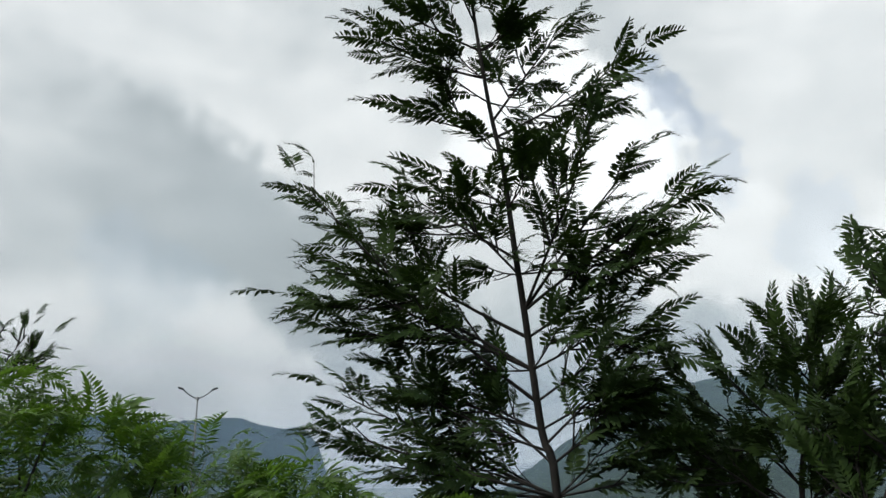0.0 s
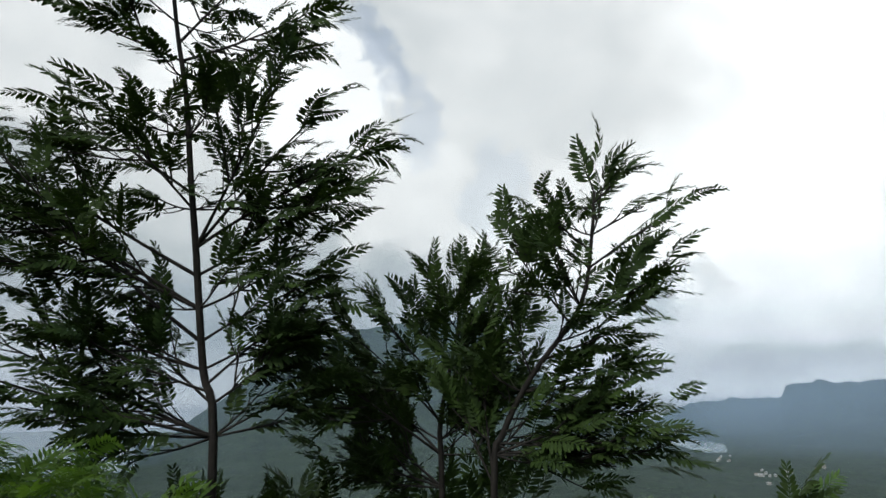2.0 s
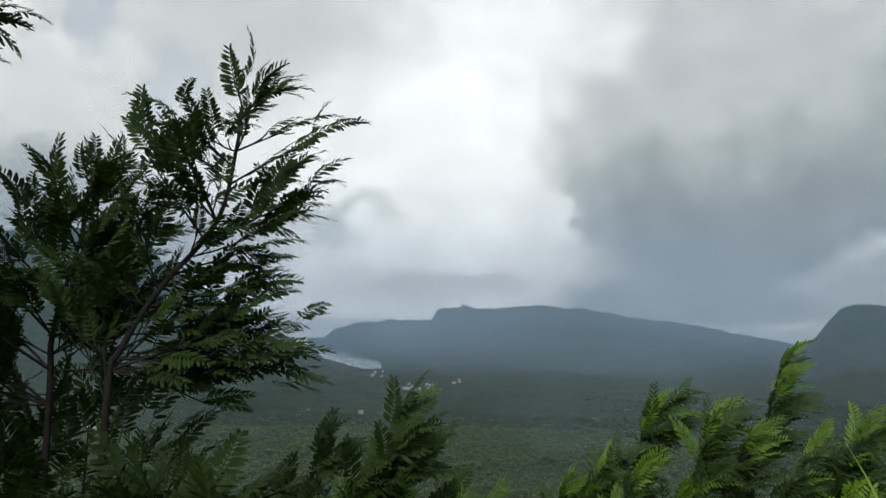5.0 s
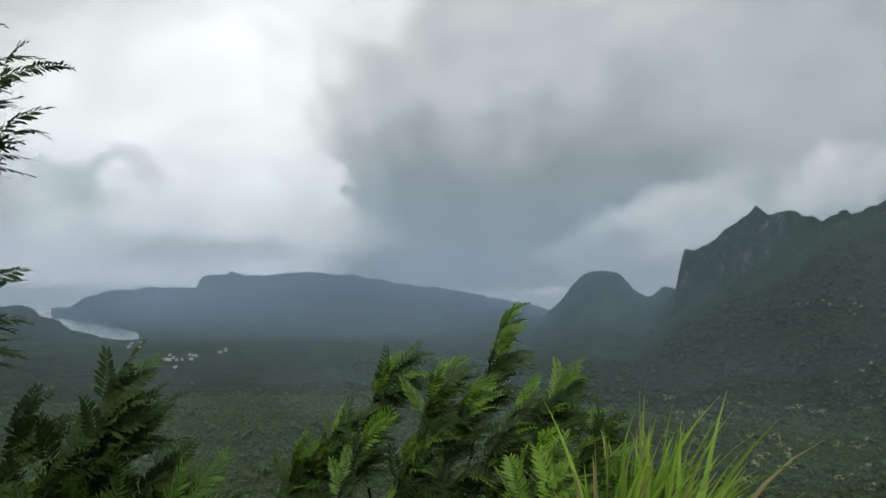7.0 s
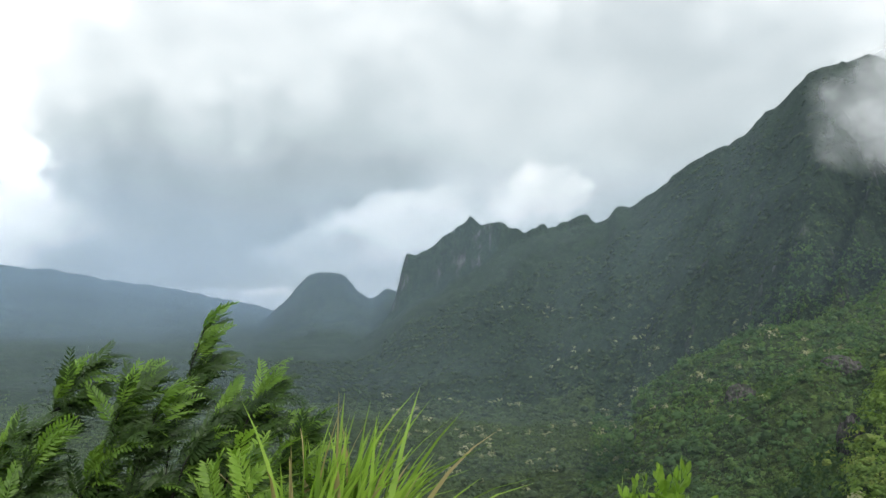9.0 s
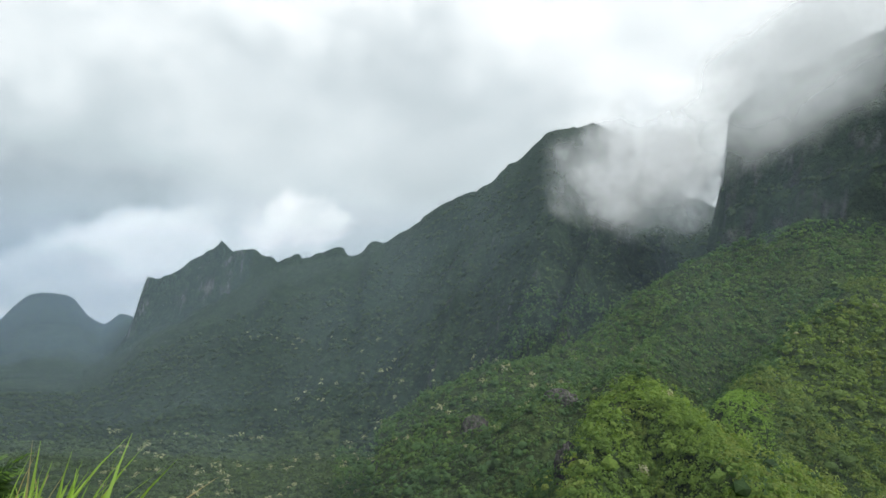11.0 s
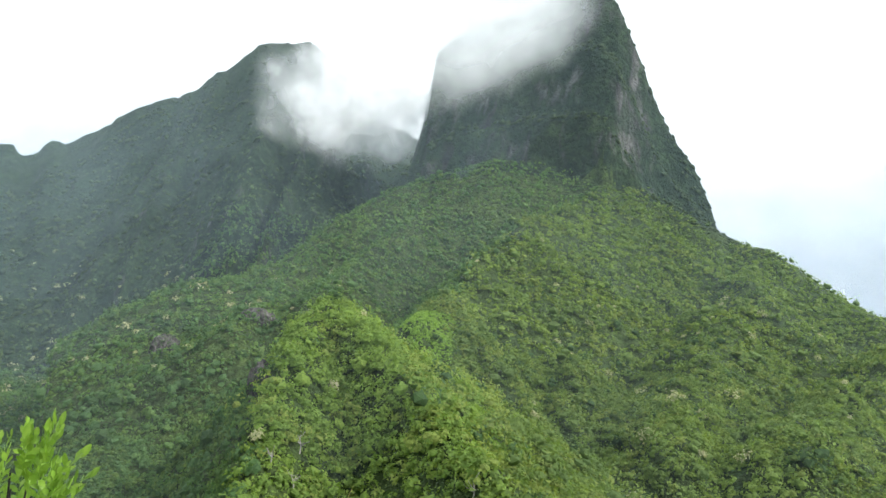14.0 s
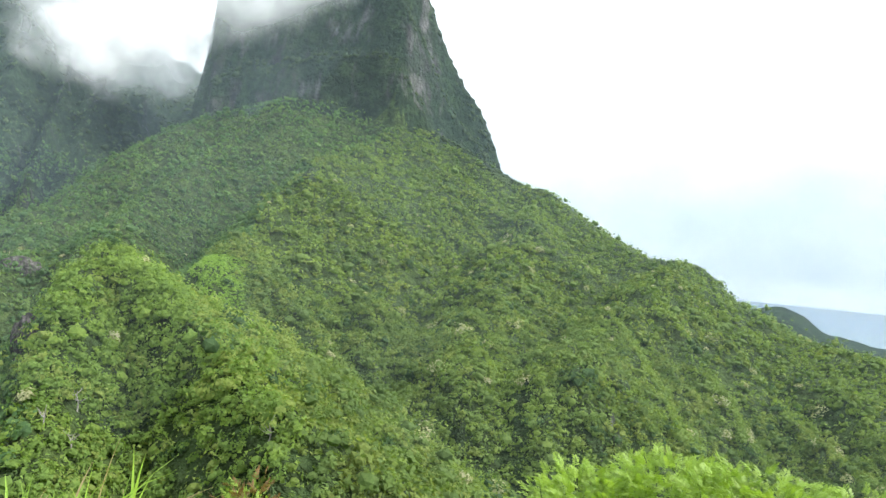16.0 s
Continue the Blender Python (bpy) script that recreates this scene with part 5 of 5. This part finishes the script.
LIMES = [spray_mesh("spray", LIME_LEAF, rng0, 11, 0.26, 0.5, 0.1, (0.7, 1.0, 0.8, 0.2), 0.6), spray_mesh("spray", LIME_LEAF, rng0, 9, 0.3, 0.45, 0.1, (0.7, 1.0, 0.8, 0.2), 0.7)]
CANOPY = [frond_mesh("frond", CANOPY_LEAF, rng0, 7, 62, 0.36, a, 0.32, c, profile=(1.0, 0.25)) for a, c in ((0.3, 0.1), (0.55, -0.1))]
RUST = [spray_mesh("spray", RUST_LEAF, rng0, 9, 0.34, 0.4, 0.3), spray_mesh("spray", CANOPY_LEAF, rng0, 9, 0.34, 0.4, 0.3)]

# the overgrown bank beside the lookout
for k, (b, d, w, top) in enumerate(((-40, 3.7, 0.65, 2.16), (-31, 3.5, 0.6, 2.02), (-24, 3.7, 0.55, 1.86), (-17, 3.6, 0.5, 1.70), (-10, 3.5, 0.5, 1.58), (-4, 3.4, 0.5, 1.44), (3, 3.2, 0.45, 1.26))):
    shrub("fern_thicket", "green fern thicket with drooping fronds on a bank", b, d, (w, 0.5), top, FERNS if k % 2 else FERNS + VINES, BARK, 40 + k, 400, (0.15, 0, -0.15), (0.09, 0.20), 160, "frond" if k % 2 else "spray", 5, 0.05)
    grass_clump("arching_grass", "thin arching grass stems with drooping tips on a bank", b + 3, d - 0.1, 0.5, [GRASS, DRY_GRASS], 140 + k, 12, (0.72 + 0.4 * (top - 1.0), 1.0 + 0.4 * (top - 1.0)), (0.5, 0, 0), 0.010)
shrub("star_leaf_shrub", "light green shrub with star-shaped leaves", 9, 2.6, (0.5, 0.35), 1.16, STARS, BARK, 51, 90, (0.25, 0, 0.1), (0.10, 0.19), 150, "leaf", 6, 0.3)
shrub("star_leaf_shrub", "light green shrub with star-shaped leaves", 14.5, 2.7, (0.4, 0.3), 1.03, STARS, BARK, 59, 70, (0.25, 0, 0.0), (0.10, 0.18), 150, "leaf", 6, 0.2)
shrub("star_leaf_shrub", "light green shrub with star-shaped leaves", 20, 2.9, (0.45, 0.3), 0.98, STARS, BARK, 52, 80, (0.25, 0, 0.1), (0.10, 0.18), 150, "leaf", 6, 0.3)
shrub("fern_thicket", "dark green fern thicket on the valley edge", 16, 4.5, (0.7, 0.4), 1.22, DARK_FRONDS, BARK, 55, 130, (0.2, 0, 0.2), (0.2, 0.34), 150, "frond", 5, 0.4)
shrub("fern_thicket", "dark green fern thicket on the valley edge", 25, 4.4, (0.7, 0.4), 1.15, DARK_FRONDS, BARK, 56, 130, (0.2, 0, 0.2), (0.2, 0.34), 150, "frond", 5, 0.4)
shrub("fern_thicket", "dark green fern thicket on the valley edge", 9, 4.7, (0.6, 0.4), 1.12, DARK_FRONDS, BARK, 58, 130, (0.2, 0, 0.2), (0.16, 0.3), 150, "frond", 5, 0.4)
shrub("fern_thicket", "dark green fern thicket on the valley edge", 32, 3.6, (0.5, 0.4), 0.82, DARK_FRONDS, BARK, 53, 120, (0.2, 0, 0.1), (0.24, 0.4), 150, "frond", 5, 0.3)
shrub("fern_thicket", "dark green leafy thicket on the valley edge", 37.5, 3.3, (0.45, 0.35), 0.68, DARK_FRONDS + BRIGHT_FRONDS[:1], BARK, 57, 120, (0.2, 0, 0.1), (0.18, 0.32), 150, "frond", 5, 0.3)
shrub("fern_thicket", "green leafy thicket on the valley edge", 47, 3.9, (0.6, 0.4), 0.62, BRIGHT_FRONDS, BARK, 54, 120, (0.3, 0, 0.1), (0.22, 0.36), 150, "frond", 5, 0.3)
feathery_tree("slender_twig", "thin dark twig with small leaf tufts above a bank", -33, 3.6,
    [(0.2, 1.7), (0.25, 1.88), (0.30, 2.0)], [(0.25, 1.9, 0.40, 2.04), (0.25, 1.9, 0.22, 2.08), (0.28, 1.98, 0.36, 2.1)],
    BARK, DARK_FRONDS, 29, 0.005, (0.05, 0.09), 0.035, bare=0.55, leaves=(2, 3), side=0, crown=3)
# grass and ferns beyond the sapling
grass_clump("tall_grass", "tall bright green grass clump bent by wind", 81.4, 3.7, 0.36, [GRASS, BRIGHT_GRASS, BRIGHT_GRASS, BRIGHT_GRASS, DRY_GRASS], 61, 220, (0.95, 1.58), (0.24, 0, 0), 0.034, 0.0)
shrub("fern_thicket", "bright green ferns among tall grass", 77.2, 3.9, (0.42, 0.3), 0.80, LIMEFERNS + LIMEFERNS + FERNS, BARK, 62, 150, (0.6, 0, 0.05), (0.13, 0.27), 150, "frond", 4, 0.2)
shrub("lime_shrub", "small yellow-green shrub with oval leaves", 103, 4.1, (0.24, 0.2), 0.74, LIMES, BARK, 63, 90, (0, 0, 0.7), (0.14, 0.24), 150, "spray", 8, 0.7)
grass_clump("tall_grass", "pale green grass clump with arching blades", 121.2, 3.2, 0.46, [GRASS, BRIGHT_GRASS, BRIGHT_GRASS, DRY_GRASS], 64, 120, (0.75, 1.12), (0.25, 0, 0), 0.020, 0.0)
grass_clump("tall_grass", "pale green grass clump with arching blades", 115, 3.3, 0.25, [BRIGHT_GRASS, DRY_GRASS], 65, 34, (0.6, 0.92), (0.2, 0, 0), 0.020, 0.0)
# treetops just below the lookout
for k, (b, d, w, top) in enumerate(((156.0, 10.0, 1.0, -1.02), (161.5, 10.2, 1.2, -0.72), (167.5, 9.6, 1.3, -0.60), (174.5, 10, 1.3, -0.75))):
    shrub("spreading_tree", "bright green spreading treetop with feathery leaves", b, d, (w, 1.0), top, CANOPY, BARK, 70 + k, 700, (0.1, 0, 0), (0.10, 0.21), 300, "frond", 7, 0.15, "tree", 0.35)
shrub("rusty_tree", "tree with rust-orange blossom among green foliage", 131, 15, (0.7, 0.7), -3.1, RUST, BARK, 78, 420, (0, 0, 0.1), (0.12, 0.26), 300, "spray", 6, 0.4, "tree", 0.5)


def dead_snag(b, el, high, seed):
    """A bleached dead tree on the near slope."""
    rng = random.Random(seed)
    far = first_slope(b, el) + 1
    m, z0 = stand(b, far, 0.3)
    snag = empty("dead_tree", m, "bleached dead tree with bare crooked branches", "tree", "dead trees on the slope")
    top = Vector((rng.uniform(-1, 1), 0, high))
    line = smooth_line([(0, 0, 0), (0.15 * high * rng.uniform(-1, 1), 0, high * 0.5), top])
    part("trunk", as_mesh("trunk", *tube(line, 0.20, 0.08, 7), DEAD_BARK), snag)
    for k in range(7):
        p = line[rng.randrange(len(line) // 2, len(line))]
        q = p + Vector((rng.uniform(-2.4, 2.4), rng.uniform(-1.5, 1.5), rng.uniform(0.6, 2.2)))
        part("branch", as_mesh("branch", *tube(arc(p, q, (0, 0, -0.4), 6), 0.09, 0.035, 5), DEAD_BARK), snag)


DEAD_BARK = bark_material("bleached_wood", (0.20, 0.19, 0.165), (0.36, 0.345, 0.31))
for k, (b, el, high) in enumerate(((118.6, -14.2, 4.0), (116.6, -15.0, 3.6), (118.4, -16.6, 3.6), (131.8, -17.2, 4.5))):
    dead_snag(b, el, high, 80 + k)


def obovate_mesh(name, mat, rng, curl):
    """A broad leathery leaf one metre long along +x, folded along its midrib."""
    V, F = [], []
    prof = (0.04, 0.06, 0.22, 0.36, 0.40, 0.33, 0.10)
    n = len(prof)
    for i, w in enumerate(prof):
        t = i / (n - 1)
        c = Vector((t, 0.06 * math.sin(5 * t), -curl * t * t))
        V += [c + Vector((0, w / 2, w * 0.22)), c, c + Vector((0, -w / 2, w * 0.22))]
    for i in range(n - 1):
        F += [(3 * i, 3 * i + 3, 3 * i + 4, 3 * i + 1), (3 * i + 1, 3 * i + 4, 3 * i + 5, 3 * i + 2)]
    return as_mesh(name, [tuple(v) for v in V], F, mat, True)


BROAD_LEAF = leaf_material("broad_leaf", (0.030, 0.060, 0.015), (0.065, 0.115, 0.025), (0.10, 0.15, 0.03), 0.35, 0.35, 5)
OLD_LEAF = leaf_material("yellowing_leaf", (0.16, 0.16, 0.03), (0.30, 0.27, 0.05), (0.20, 0.12, 0.04), 0.5, 0.4, 5)
TREE_BARK = bark_material("grey_bark", (0.05, 0.038, 0.03), (0.17, 0.13, 0.10))


def broadleaf_tree():
    rng = random.Random(9)
    m, z0 = stand(141.0, 3.18)
    tree = empty("broadleaf_tree", m, "overhanging tree with broad hanging leaves and crooked twigs", "tree")
    h = 0.20 - z0
    foot = m.inverted() @ bearing(222, 3.0, z0)
    fork = m.inverted() @ bearing(214, 3.0, 3.5)
    trunk = smooth_line([foot, foot + Vector((0.05, 0.1, 1.2)), foot + Vector((-0.1, 0, 2.4)), fork])
    part("trunk", as_mesh("trunk", *tube(trunk, 0.16, 0.10, 10), TREE_BARK), tree)
    far = m.inverted() @ bearing(185, 3.1, 3.75)
    limbs = [[fork, far, (0.75, 0.1, 3.25 + h), (0.17, 0, 2.83 + h), (-0.04, 0, 2.90 + h), (-0.16, 0.02, 3.02 + h), (-0.26, 0.05, 3.2 + h)],
             [(0.75, 0.1, 3.25 + h), (0.36, 0.05, 2.86 + h), (0.17, 0, 2.74 + h), (0.08, 0, 2.69 + h), (-0.04, 0, 2.74 + h), (-0.13, 0, 2.80 + h), (-0.28, 0, 2.83 + h), (-0.35, 0.03, 2.95 + h)],
             [(0.30, 0.05, 2.9 + h), (0.15, 0.1, 2.95 + h), (0.05, 0.12, 3.02 + h), (-0.05, 0.1, 3.1 + h), (-0.2, 0.12, 3.15 + h)],
             [(0.36, 0.05, 2.86 + h), (0.3, -0.1, 2.95 + h), (0.18, -0.12, 2.88 + h), (0.08, -0.1, 2.84 + h)]]
    leaves = [obovate_mesh("leaf", BROAD_LEAF, rng, c) for c in (0.15, 0.35, 0.6)] + [obovate_mesh("leaf", OLD_LEAF, rng, 0.8)]
    for i, limb in enumerate(limbs):
        line = smooth_line(limb, 5)
        part("branch", as_mesh("branch", *tube(line, 0.05 if i == 0 else 0.013, 0.004, 7), TREE_BARK), tree)
        tail = line[-18:] if i else line[-20:]
        for k in range(52 if i < 2 else 36):
            at = tail[rng.randrange(len(tail))]
            tip = at + Vector((rng.uniform(-0.12, 0.08), rng.uniform(-0.12, 0.12), rng.uniform(-0.05, 0.13)))
            part("twig", as_mesh("twig", *tube(arc(at, tip, (0, 0, -0.02), 4), 0.004, 0.002, 4), TREE_BARK), tree)
            way = Vector((rng.gauss(-0.1, 0.4), rng.gauss(0, 0.5), rng.uniform(-1.5, 0.05)))
            part("leaf", rng.choice(leaves[:3]) if rng.random() < 0.88 else leaves[3], tree, facing(tip, way, (rng.gauss(0, 0.6), -1, rng.gauss(0.3, 0.5)), rng.uniform(0.065, 0.125)))


broadleaf_tree()


def street_lamp():
    m, z0 = stand(-18, 55, 0.0)
    lamp = empty("street_lamp", m, "grey double-armed street lamp on a tall pole", "street lamp")
    steel = plain_material("galvanised_steel", (0.22, 0.23, 0.24), 0.5, 3.0, 0.6)
    head = plain_material("lamp_head", (0.10, 0.10, 0.11), 0.5, 3.0)
    top = 5.5 - z0
    part("pole", as_mesh("pole", *tube([(0, 0, 0), (0, 0, top * 0.5), (0, 0, top)], 0.09, 0.055, 8), steel), lamp)
    part("collar", as_mesh("collar", *tube([(0, 0, top - 0.06), (0, 0, top + 0.08)], 0.13, 0.11, 10), steel), lamp)
    for s in (-1, 1):
        arm = part("arm", as_mesh("arm", *tube(arc((0, 0, top), (s * 0.95, 0, top + 0.62), (s * 0.06, 0, -0.16), 7), 0.045, 0.035, 6), steel), lamp)
        bm = bmesh.new()
        bmesh.ops.create_cube(bm, size=1.0, matrix=Matrix.Translation((s * 1.1, 0, top + 0.68)) @ Matrix.Rotation(radians(-18 * s), 4, "Y") @ Matrix.Diagonal((0.44, 0.20, 0.12, 1)))
        bmesh.ops.bevel(bm, geom=bm.edges[:], offset=0.035, segments=2, affect="EDGES")
        me = bpy.data.meshes.new("lamp_head")
        bm.to_mesh(me), bm.free()
        me.materials.append(head)
        part("lamp_head", me, arm)


street_lamp()


def make_houses():
    """The villages by the bays: small houses with pitched roofs."""
    rng = random.Random(4)
    walls = plain_material("house_wall", (0.38, 0.38, 0.36), 0.7, 0.3)
    roofs = [plain_material("house_roof", c, 0.45, 0.4) for c in ((0.36, 0.37, 0.37), (0.28, 0.27, 0.26), (0.22, 0.17, 0.14))]
    spots = [(b + rng.uniform(-w, w), el + rng.uniform(-0.22, 0.22)) for b, el, w, n in ((46.3, -5.7, 1.3, 12), (42.8, -4.75, 0.9, 6), (49, -5.3, 0.5, 3), (45.9, -6.4, 0.2, 1), (23.6, -8.5, 1.2, 5), (41.5, -7.6, 0.5, 1)) for _ in range(n)]
    for b, el in spots:
        r = min(3000.0, 180.0 / math.tan(radians(-el)))
        z = float(ground_height(np.array([b]), np.array([r]))[0])
        r = (EYE - z - 7) / math.tan(radians(-el)) if z < -60 else r
        z = float(ground_height(np.array([b]), np.array([r]))[0])
        w, d, h = rng.uniform(6, 9), rng.uniform(4, 6), rng.uniform(2.4, 3.2)
        house = empty("house", pose(*bearing(b, r, z - 0.5), 0, 0, rng.uniform(0, 180)), "small pale house with a pitched roof among trees", "house", "village houses")
        h += 0.8
        V = [(x * w / 2, y * d / 2, k) for k in (0, h) for x, y in ((-1, -1), (1, -1), (1, 1), (-1, 1))]
        part("wall", as_mesh("wall", V, [(0, 1, 5, 4), (1, 2, 6, 5), (2, 3, 7, 6), (3, 0, 4, 7), (4, 5, 6, 7)], walls, False), house)
        o, t = 0.6, h + 2.2
        V = [(-w / 2 - o, -d / 2 - o, h + 0.02), (w / 2 + o, -d / 2 - o, h + 0.02), (w / 2 + o, d / 2 + o, h + 0.02), (-w / 2 - o, d / 2 + o, h + 0.02), (-w / 2 - o, 0, t), (w / 2 + o, 0, t), (-w / 2 - o, 0.01, t), (w / 2 + o, 0.01, t)]
        part("roof", as_mesh("roof", V, [(0, 1, 5, 4), (2, 3, 6, 7), (0, 4, 6, 3), (1, 2, 7, 5)], rng.choice(roofs), False), house)


make_houses()
